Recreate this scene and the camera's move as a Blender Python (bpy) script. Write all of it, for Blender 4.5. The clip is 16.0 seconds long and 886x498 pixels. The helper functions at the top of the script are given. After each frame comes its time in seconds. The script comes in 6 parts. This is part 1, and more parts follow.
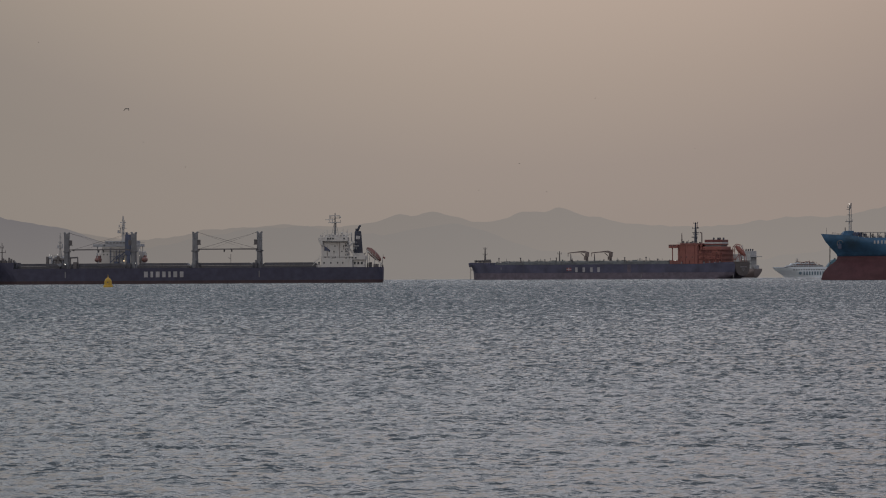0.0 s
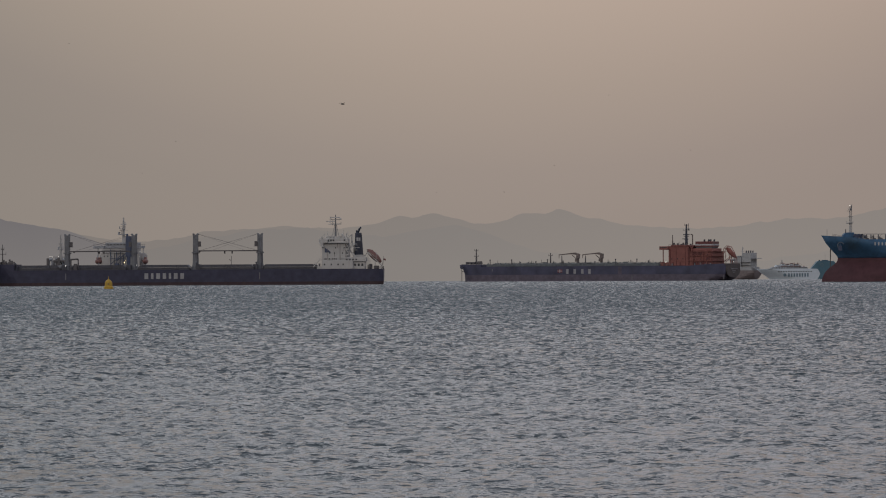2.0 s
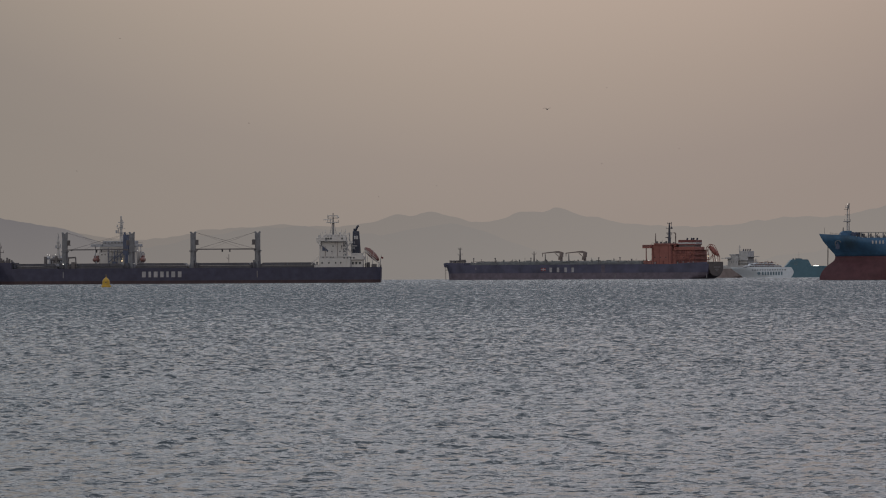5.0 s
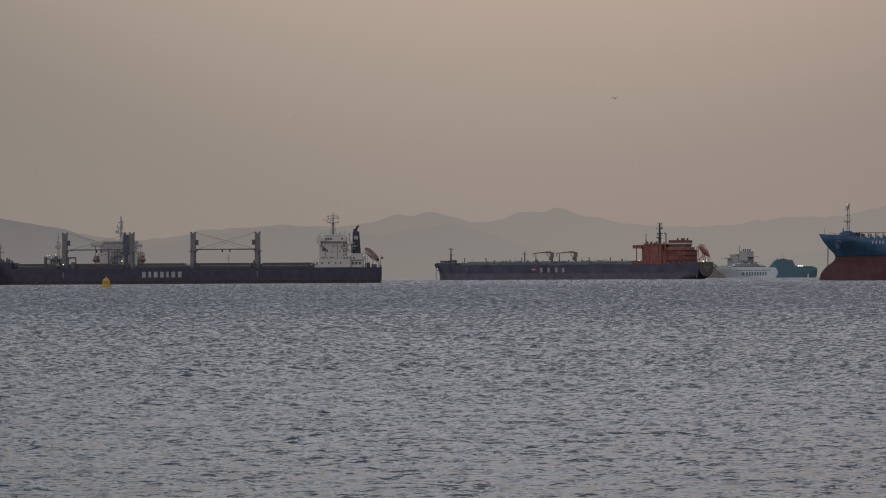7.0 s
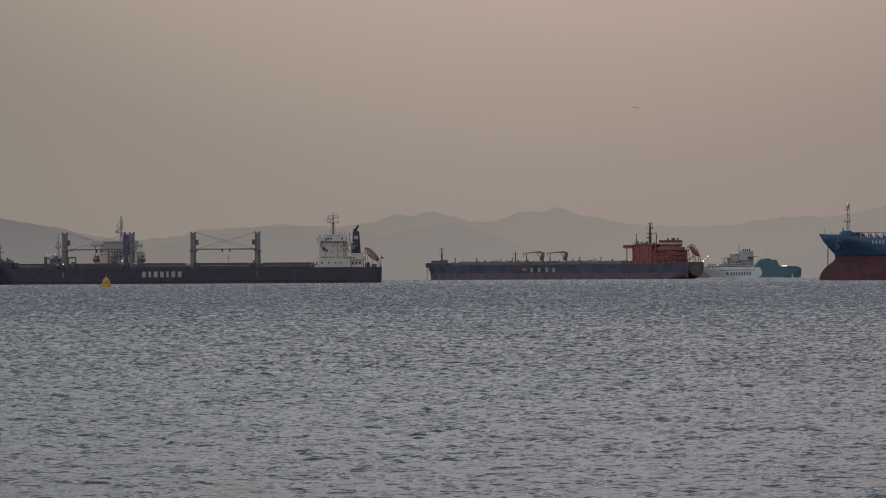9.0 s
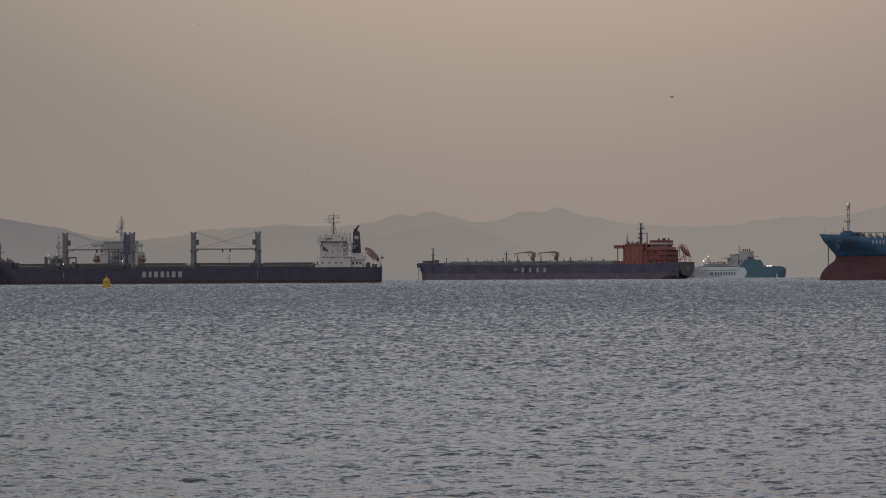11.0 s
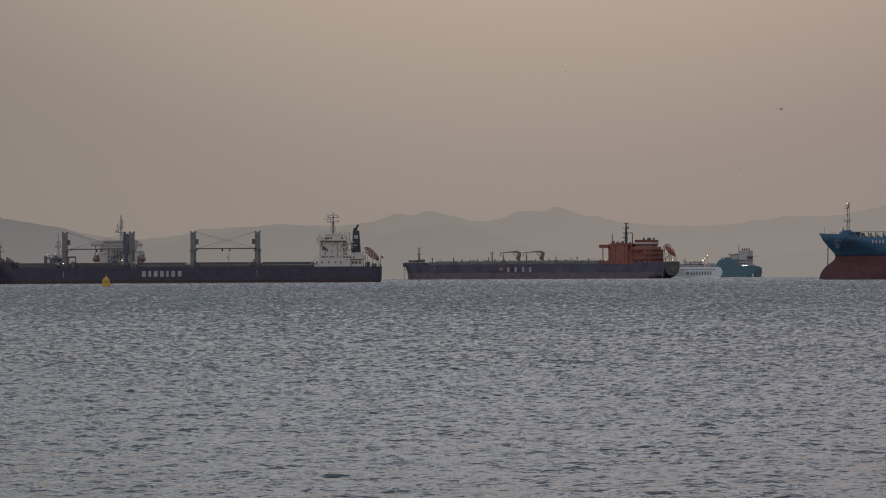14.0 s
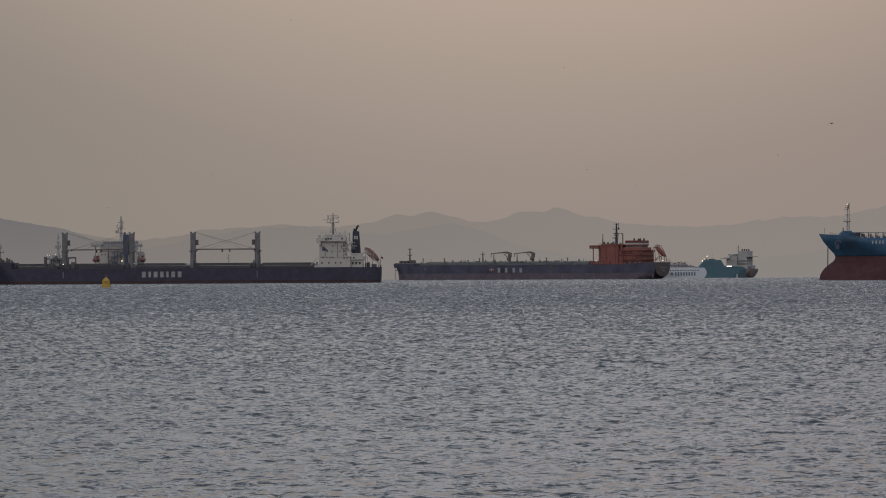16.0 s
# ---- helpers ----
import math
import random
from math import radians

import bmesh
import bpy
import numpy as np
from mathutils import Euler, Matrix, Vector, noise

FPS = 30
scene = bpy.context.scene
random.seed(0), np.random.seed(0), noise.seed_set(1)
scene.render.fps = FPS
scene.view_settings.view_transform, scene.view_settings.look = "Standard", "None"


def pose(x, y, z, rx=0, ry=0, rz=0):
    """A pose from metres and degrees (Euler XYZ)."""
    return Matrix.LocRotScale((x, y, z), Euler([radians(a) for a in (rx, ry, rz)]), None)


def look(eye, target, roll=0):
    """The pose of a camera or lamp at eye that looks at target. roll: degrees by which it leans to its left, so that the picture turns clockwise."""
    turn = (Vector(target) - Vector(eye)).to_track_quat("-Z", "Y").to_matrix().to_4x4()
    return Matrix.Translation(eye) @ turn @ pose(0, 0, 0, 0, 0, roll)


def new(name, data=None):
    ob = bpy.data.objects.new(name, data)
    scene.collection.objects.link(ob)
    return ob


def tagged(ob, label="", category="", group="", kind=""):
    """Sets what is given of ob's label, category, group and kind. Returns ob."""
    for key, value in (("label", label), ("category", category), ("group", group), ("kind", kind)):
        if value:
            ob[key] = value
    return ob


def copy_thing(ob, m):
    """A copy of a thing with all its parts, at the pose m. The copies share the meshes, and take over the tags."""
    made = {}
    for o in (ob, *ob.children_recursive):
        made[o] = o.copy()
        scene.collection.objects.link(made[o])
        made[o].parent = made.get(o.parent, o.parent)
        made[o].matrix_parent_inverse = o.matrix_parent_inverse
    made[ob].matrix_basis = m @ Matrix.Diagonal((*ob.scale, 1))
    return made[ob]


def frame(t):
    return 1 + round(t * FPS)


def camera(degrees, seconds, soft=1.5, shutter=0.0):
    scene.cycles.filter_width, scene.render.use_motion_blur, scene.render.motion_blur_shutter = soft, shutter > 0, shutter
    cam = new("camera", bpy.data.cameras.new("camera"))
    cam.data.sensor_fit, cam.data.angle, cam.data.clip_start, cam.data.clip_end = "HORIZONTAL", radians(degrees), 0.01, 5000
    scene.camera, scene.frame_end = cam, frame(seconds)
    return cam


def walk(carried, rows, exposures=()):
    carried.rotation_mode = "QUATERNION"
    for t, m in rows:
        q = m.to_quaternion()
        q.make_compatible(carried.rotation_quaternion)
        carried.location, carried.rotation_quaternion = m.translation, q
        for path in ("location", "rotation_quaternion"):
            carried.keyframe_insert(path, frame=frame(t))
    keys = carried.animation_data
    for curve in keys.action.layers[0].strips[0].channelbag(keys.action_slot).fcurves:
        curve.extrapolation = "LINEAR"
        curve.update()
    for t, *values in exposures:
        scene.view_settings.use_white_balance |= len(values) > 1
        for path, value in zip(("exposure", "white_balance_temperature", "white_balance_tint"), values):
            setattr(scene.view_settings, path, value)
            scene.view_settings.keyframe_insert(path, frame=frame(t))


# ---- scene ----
EYE_H = 5.9            # the eye's height over the sea
BEND = 870000.0        # the sea bends away as the earth does
FOCAL = 784 / math.tan(radians(7.0))


def sea(x, y):
    """Height of the calm sea at a place."""
    return -(x * x + y * y) / (2 * BEND)


# ---- camera: on a tripod, nudged once at about 2.5 s ----
cam = camera(14.0, 16.0, soft=1.08)
UP, LEAN = 0.271, -0.315


def aim(dx, dy):
    """The camera turned so that the picture shifts by dx, dy."""
    return pose(0, 0, EYE_H, 90 + UP + math.degrees(dy / FOCAL), 0, math.degrees(dx / FOCAL)) @ pose(0, 0, 0, 0, 0, LEAN)


walk(cam, [(0.0, aim(0, 0)), (0.3, aim(0, 0)), (0.5, aim(0, -0.9)), (0.7, aim(0, 0)), (0.9, aim(0.5, 0.1)), (1.0, aim(1.2, 0.3)), (1.2, aim(0.8, 0)), (1.5, aim(0.7, 0)),
           (1.8, aim(0.8, 0.3)), (2.0, aim(0.8, 3.0)), (2.2, aim(-0.2, 0.6)), (2.5, aim(-1.3, 0)), (3.0, aim(-2.4, 0.3)), (3.3, aim(-3.2, 0)), (3.5, aim(-3.5, -0.9)),
           (4.0, aim(-3.5, -0.6)), (4.3, aim(-3.5, 0)), (6.2, aim(-3.5, 0)), (6.5, aim(-4.0, -1.4)), (6.8, aim(-3.6, 0.1)), (7.0, aim(-3.5, 0.3)), (7.3, aim(-3.5, 0)),
           (9.2, aim(-3.5, 0)), (11.3, aim(-2.6, 0)), (11.5, aim(-2.5, 0)), (12.0, aim(-2.8, 0.3)), (12.3, aim(-3.3, 0)), (12.5, aim(-3.5, -1.2)), (12.7, aim(-3.5, 0)),
           (13.8, aim(-3.5, 0)), (14.0, aim(-3.5, -1.0)), (14.2, aim(-3.5, 0)), (16.0, aim(-3.6, 0.1))],
     exposures=[(0.0, 0.0), (16.0, 0.0)])

# ---- light: a hazy dusk sky; the low sun is behind the viewer ----
SUN_UP, SUN_TURN = 7.0, 205.0
world = bpy.data.worlds.new("dusk_sky")
scene.world = world
world.use_nodes = True
wn, wl = world.node_tree.nodes, world.node_tree.links
wn.clear()
w_out = wn.new("ShaderNodeOutputWorld")
w_sky = wn.new("ShaderNodeTexSky")
w_sky.sky_type = "NISHITA"
w_sky.sun_disc = False
w_sky.sun_elevation = radians(SUN_UP)
w_sky.sun_rotation = radians(SUN_TURN)
w_sky.air_density, w_sky.dust_density, w_sky.ozone_density = 1.2, 3.0, 1.5
w_high = wn.new("ShaderNodeBackground")
w_high.inputs["Strength"].default_value = 0.15
wl.new(w_sky.outputs["Color"], w_high.inputs["Color"])
w_co = wn.new("ShaderNodeTexCoord")
w_xyz = wn.new("ShaderNodeSeparateXYZ")
wl.new(w_co.outputs["Generated"], w_xyz.inputs["Vector"])
w_off = wn.new("ShaderNodeMath")        # the glow is highest a little right of the middle and sinks to both sides
w_off.operation = "SUBTRACT"
wl.new(w_xyz.outputs["X"], w_off.inputs[0])
w_off.inputs[1].default_value = 0.022
w_sq = wn.new("ShaderNodeMath")
w_sq.operation = "MULTIPLY"
wl.new(w_off.outputs["Value"], w_sq.inputs[0])
wl.new(w_off.outputs["Value"], w_sq.inputs[1])
w_cap = wn.new("ShaderNodeMath")
w_cap.operation = "MINIMUM"
wl.new(w_sq.outputs["Value"], w_cap.inputs[0])
w_cap.inputs[1].default_value = 0.025
w_side = wn.new("ShaderNodeMath")
w_side.operation = "MULTIPLY_ADD"
wl.new(w_cap.outputs["Value"], w_side.inputs[0])
w_side.inputs[1].default_value = -1.5
wl.new(w_xyz.outputs["Z"], w_side.inputs[2])
w_map = wn.new("ShaderNodeMapRange")
w_map.inputs["From Min"].default_value = -0.045
w_map.inputs["From Max"].default_value = 0.18
wl.new(w_side.outputs["Value"], w_map.inputs["Value"])
w_ramp = wn.new("ShaderNodeValToRGB")
wl.new(w_map.outputs["Result"], w_ramp.inputs["Fac"])
HAZE = [(0.00, (0.252, 0.217, 0.196)), (0.12, (0.298, 0.253, 0.226)), (0.253, (0.305, 0.257, 0.229)), (0.320, (0.322, 0.268, 0.238)), (0.422, (0.380, 0.310, 0.265)),
        (0.529, (0.448, 0.360, 0.303)), (0.644, (0.550, 0.530, 0.548)), (1.00, (0.768, 0.772, 0.842))]
for i, (at, c) in enumerate(HAZE):
    el = w_ramp.color_ramp.elements[i] if i < 2 else w_ramp.color_ramp.elements.new(at)
    el.position = at
    el.color = (*c, 1)
w_low = wn.new("ShaderNodeBackground")
w_low.inputs["Strength"].default_value = 1.0
w_east = wn.new("ShaderNodeMapRange")    # pinker to one side, duller to the other
w_east.inputs["From Min"].default_value, w_east.inputs["From Max"].default_value = -0.13, 0.13
wl.new(w_xyz.outputs["X"], w_east.inputs["Value"])
w_hue = wn.new("ShaderNodeMixRGB")
w_hue.inputs["Color1"].default_value = (0.955, 0.980, 0.962, 1)
w_hue.inputs["Color2"].default_value = (1.035, 1.006, 0.992, 1)
wl.new(w_east.outputs["Result"], w_hue.inputs["Fac"])
w_tint = wn.new("ShaderNodeMixRGB")
w_tint.blend_type = "MULTIPLY"
w_tint.inputs["Fac"].default_value = 1.0
wl.new(w_ramp.outputs["Color"], w_tint.inputs["Color1"])
wl.new(w_hue.outputs["Color"], w_tint.inputs["Color2"])
wl.new(w_tint.outputs["Color"], w_low.inputs["Color"])
w_dim = wn.new("ShaderNodeMath")        # and the sky dims a little away from it
w_dim.operation = "MULTIPLY_ADD"
wl.new(w_cap.outputs["Value"], w_dim.inputs[0])
w_dim.inputs[1].default_value = -3.0
w_dim.inputs[2].default_value = 1.01
wl.new(w_dim.outputs["Value"], w_low.inputs["Strength"])
w_fade = wn.new("ShaderNodeMapRange")
w_fade.interpolation_type = "SMOOTHSTEP"
w_fade.inputs["From Min"].default_value = 0.12
w_fade.inputs["From Max"].default_value = 0.55
w_fade.inputs["To Max"].default_value = 0.35
wl.new(w_xyz.outputs["Z"], w_fade.inputs["Value"])
w_mix = wn.new("ShaderNodeMixShader")
wl.new(w_fade.outputs["Result"], w_mix.inputs["Fac"])
wl.new(w_low.outputs["Background"], w_mix.inputs[1])
wl.new(w_high.outputs["Background"], w_mix.inputs[2])
wl.new(w_mix.outputs["Shader"], w_out.inputs["Surface"])

sun = new("sun", bpy.data.lights.new("sun", "SUN"))
sun.data.energy, sun.data.angle, sun.data.color = 0.3, radians(15), (1.0, 0.86, 0.72)
sun.matrix_world = look((0, 0, 0), (0.38, 0.9, -math.tan(radians(SUN_UP + 6))))


# ---- materials ----
def mat_base(name):
    m = bpy.data.materials.new(name)
    m.use_nodes = True
    return m, m.node_tree.nodes, m.node_tree.links, m.node_tree.nodes["Principled BSDF"]


def paint(name, color, rough=0.55, metal=0.0, vary=0.18, dirt=(0.10, 0.07, 0.05), dirt_amount=0.35, scale=0.35, streak=6.0, gloss=0.3, stain=None):
    """Weathered paint on steel: blotches, run-down streaks and a slight unevenness of the plates."""
    m, n, l, b = mat_base(name)
    co = n.new("ShaderNodeTexCoord")
    mp = n.new("ShaderNodeMapping")
    mp.inputs["Scale"].default_value = (streak * scale, streak * scale, scale * 0.5)
    l.new(co.outputs["Object"], mp.inputs["Vector"])
    runs = n.new("ShaderNodeTexNoise")
    runs.inputs["Scale"].default_value = 1.0
    runs.inputs["Detail"].default_value = 5
    l.new(mp.outputs["Vector"], runs.inputs["Vector"])
    blot = n.new("ShaderNodeTexNoise")
    blot.inputs["Scale"].default_value = scale
    blot.inputs["Detail"].default_value = 6
    l.new(co.outputs["Object"], blot.inputs["Vector"])
    r1 = n.new("ShaderNodeMapRange")
    r1.inputs["From Min"].default_value, r1.inputs["From Max"].default_value = 0.52, 0.78
    r1.inputs["To Max"].default_value = dirt_amount
    l.new(runs.outputs["Fac"], r1.inputs["Value"])
    r2 = n.new("ShaderNodeMapRange")
    r2.inputs["From Min"].default_value, r2.inputs["From Max"].default_value = 0.3, 0.7
    r2.inputs["To Min"].default_value, r2.inputs["To Max"].default_value = 1 - vary, 1 + vary
    l.new(blot.outputs["Fac"], r2.inputs["Value"])
    tone = n.new("ShaderNodeVectorMath")
    tone.operation = "SCALE"
    tone.inputs[0].default_value = color
    l.new(r2.outputs["Result"], tone.inputs["Scale"])
    mix = n.new("ShaderNodeMixRGB")
    l.new(r1.outputs["Result"], mix.inputs["Fac"])
    l.new(tone.outputs["Vector"], mix.inputs["Color1"])
    mix.inputs["Color2"].default_value = (*dirt, 1)
    last = mix.outputs["Color"]
    if stain:                                # a rusty smear of its own shape: place, reach, colour
        place, reach, tint = stain
        dist = n.new("ShaderNodeVectorMath")
        dist.operation = "DISTANCE"
        l.new(co.outputs["Object"], dist.inputs[0])
        dist.inputs[1].default_value = place
        wob = n.new("ShaderNodeMath")
        wob.operation = "MULTIPLY_ADD"
        l.new(runs.outputs["Fac"], wob.inputs[0])
        wob.inputs[1].default_value = -reach * 1.2
        l.new(dist.outputs["Value"], wob.inputs[2])
        sm = n.new("ShaderNodeMapRange")
        sm.inputs["From Min"].default_value, sm.inputs["From Max"].default_value = -reach * 0.5, reach * 0.5
        sm.inputs["To Min"].default_value, sm.inputs["To Max"].default_value = 0.75, 0.0
        l.new(wob.outputs["Value"], sm.inputs["Value"])
        over = n.new("ShaderNodeMixRGB")
        l.new(sm.outputs["Result"], over.inputs["Fac"])
        l.new(last, over.inputs["Color1"])
        over.inputs["Color2"].default_value = (*tint, 1)
        last = over.outputs["Color"]
    l.new(last, b.inputs["Base Color"])
    b.inputs["Roughness"].default_value = rough
    b.inputs["Metallic"].default_value = metal
    b.inputs["Specular IOR Level"].default_value = gloss
    bump = n.new("ShaderNodeBump")
    bump.inputs["Strength"].default_value = 0.15
    bump.inputs["Distance"].default_value = 0.05
    l.new(blot.outputs["Fac"], bump.inputs["Height"])
    l.new(bump.outputs["Normal"], b.inputs["Normal"])
    return m


def lit(name, color, strength):
    m, n, l, b = mat_base(name)
    b.inputs["Base Color"].default_value = (*color, 1)
    b.inputs["Emission Color"].default_value = (*color, 1)
    b.inputs["Emission Strength"].default_value = strength
    return m


def glass(name):
    m, n, l, b = mat_base(name)
    # Pane colour lifted above dark glass to stand for distance haze
    b.inputs["Base Color"].default_value = (0.045, 0.050, 0.056, 1)
    b.inputs["Roughness"].default_value = 0.12
    return m


def sea_water(name):
    """Dark sea water whose ripples, too fine for the mesh, tilt the surface at four sizes."""
    m, n, l, b = mat_base(name)
    b.inputs["Base Color"].default_value = (0.029, 0.042, 0.053, 1)
    b.inputs["IOR"].default_value = 1.333
    co = n.new("ShaderNodeTexCoord")
    geo = n.new("ShaderNodeNewGeometry")
    last = geo.outputs["Normal"]
    for scale, stretch, tilt, detail in RIPPLES:
        mp = n.new("ShaderNodeMapping")
        mp.inputs["Scale"].default_value = (scale * stretch, scale, scale)
        mp.inputs["Rotation"].default_value = (0, 0, radians(17))
        l.new(co.outputs["Object"], mp.inputs["Vector"])
        nz = n.new("ShaderNodeTexNoise")
        nz.inputs["Scale"].default_value = 1.0
        nz.inputs["Detail"].default_value = detail
        nz.inputs["Roughness"].default_value = 0.55
        nz.inputs["Distortion"].default_value = 0.4
        l.new(mp.outputs["Vector"], nz.inputs["Vector"])
        sub = n.new("ShaderNodeVectorMath")
        sub.operation = "SUBTRACT"
        l.new(nz.outputs["Color"], sub.inputs[0])
        sub.inputs[1].default_value = (0.5, 0.5, 0.5)
        mad = n.new("ShaderNodeVectorMath")
        mad.operation = "MULTIPLY_ADD"
        l.new(sub.outputs["Vector"], mad.inputs[0])
        mad.inputs[1].default_value = (tilt, tilt, 0.0)
        l.new(last, mad.inputs[2])
        last = mad.outputs["Vector"]
    nor = n.new("ShaderNodeVectorMath")
    nor.operation = "NORMALIZE"
    l.new(last, nor.inputs[0])
    l.new(nor.outputs["Vector"], b.inputs["Normal"])
    pt = n.new("ShaderNodeTexNoise")     # gusts roughen the sea in patches
    pt.inputs["Scale"].default_value = 0.02
    pt.inputs["Detail"].default_value = 3
    l.new(co.outputs["Object"], pt.inputs["Vector"])
    pr = n.new("ShaderNodeMapRange")
    pr.inputs["To Min"].default_value, pr.inputs["To Max"].default_value = 0.09, 0.19
    l.new(pt.outputs["Fac"], pr.inputs["Value"])
    l.new(pr.outputs["Result"], b.inputs["Roughness"])
    return m


RIPPLES = ((0.28, 0.6, 0.45, 2), (0.75, 0.5, 0.95, 3), (2.6, 0.5, 2.1, 3), (9.0, 0.6, 1.85, 3))


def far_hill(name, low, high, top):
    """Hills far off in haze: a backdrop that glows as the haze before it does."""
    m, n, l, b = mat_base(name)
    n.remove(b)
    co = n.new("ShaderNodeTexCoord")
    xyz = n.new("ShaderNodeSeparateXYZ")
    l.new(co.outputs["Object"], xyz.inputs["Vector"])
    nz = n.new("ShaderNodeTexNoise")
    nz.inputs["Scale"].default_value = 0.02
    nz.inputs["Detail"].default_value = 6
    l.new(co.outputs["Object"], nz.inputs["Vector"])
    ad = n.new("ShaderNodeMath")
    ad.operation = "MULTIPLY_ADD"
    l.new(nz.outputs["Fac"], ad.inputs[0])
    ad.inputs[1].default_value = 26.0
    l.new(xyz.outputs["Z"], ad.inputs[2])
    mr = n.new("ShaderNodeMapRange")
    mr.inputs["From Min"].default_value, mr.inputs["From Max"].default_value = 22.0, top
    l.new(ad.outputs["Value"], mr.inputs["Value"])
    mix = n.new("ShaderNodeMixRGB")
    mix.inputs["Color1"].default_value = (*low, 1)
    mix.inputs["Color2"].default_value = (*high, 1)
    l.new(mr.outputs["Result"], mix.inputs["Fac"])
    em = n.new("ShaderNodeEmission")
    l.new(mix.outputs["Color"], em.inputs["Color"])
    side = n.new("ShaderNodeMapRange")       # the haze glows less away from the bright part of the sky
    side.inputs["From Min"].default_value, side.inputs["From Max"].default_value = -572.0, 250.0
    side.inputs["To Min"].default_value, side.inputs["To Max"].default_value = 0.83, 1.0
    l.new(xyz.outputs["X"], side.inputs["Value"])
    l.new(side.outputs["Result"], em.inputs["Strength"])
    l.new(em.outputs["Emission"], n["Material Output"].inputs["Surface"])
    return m


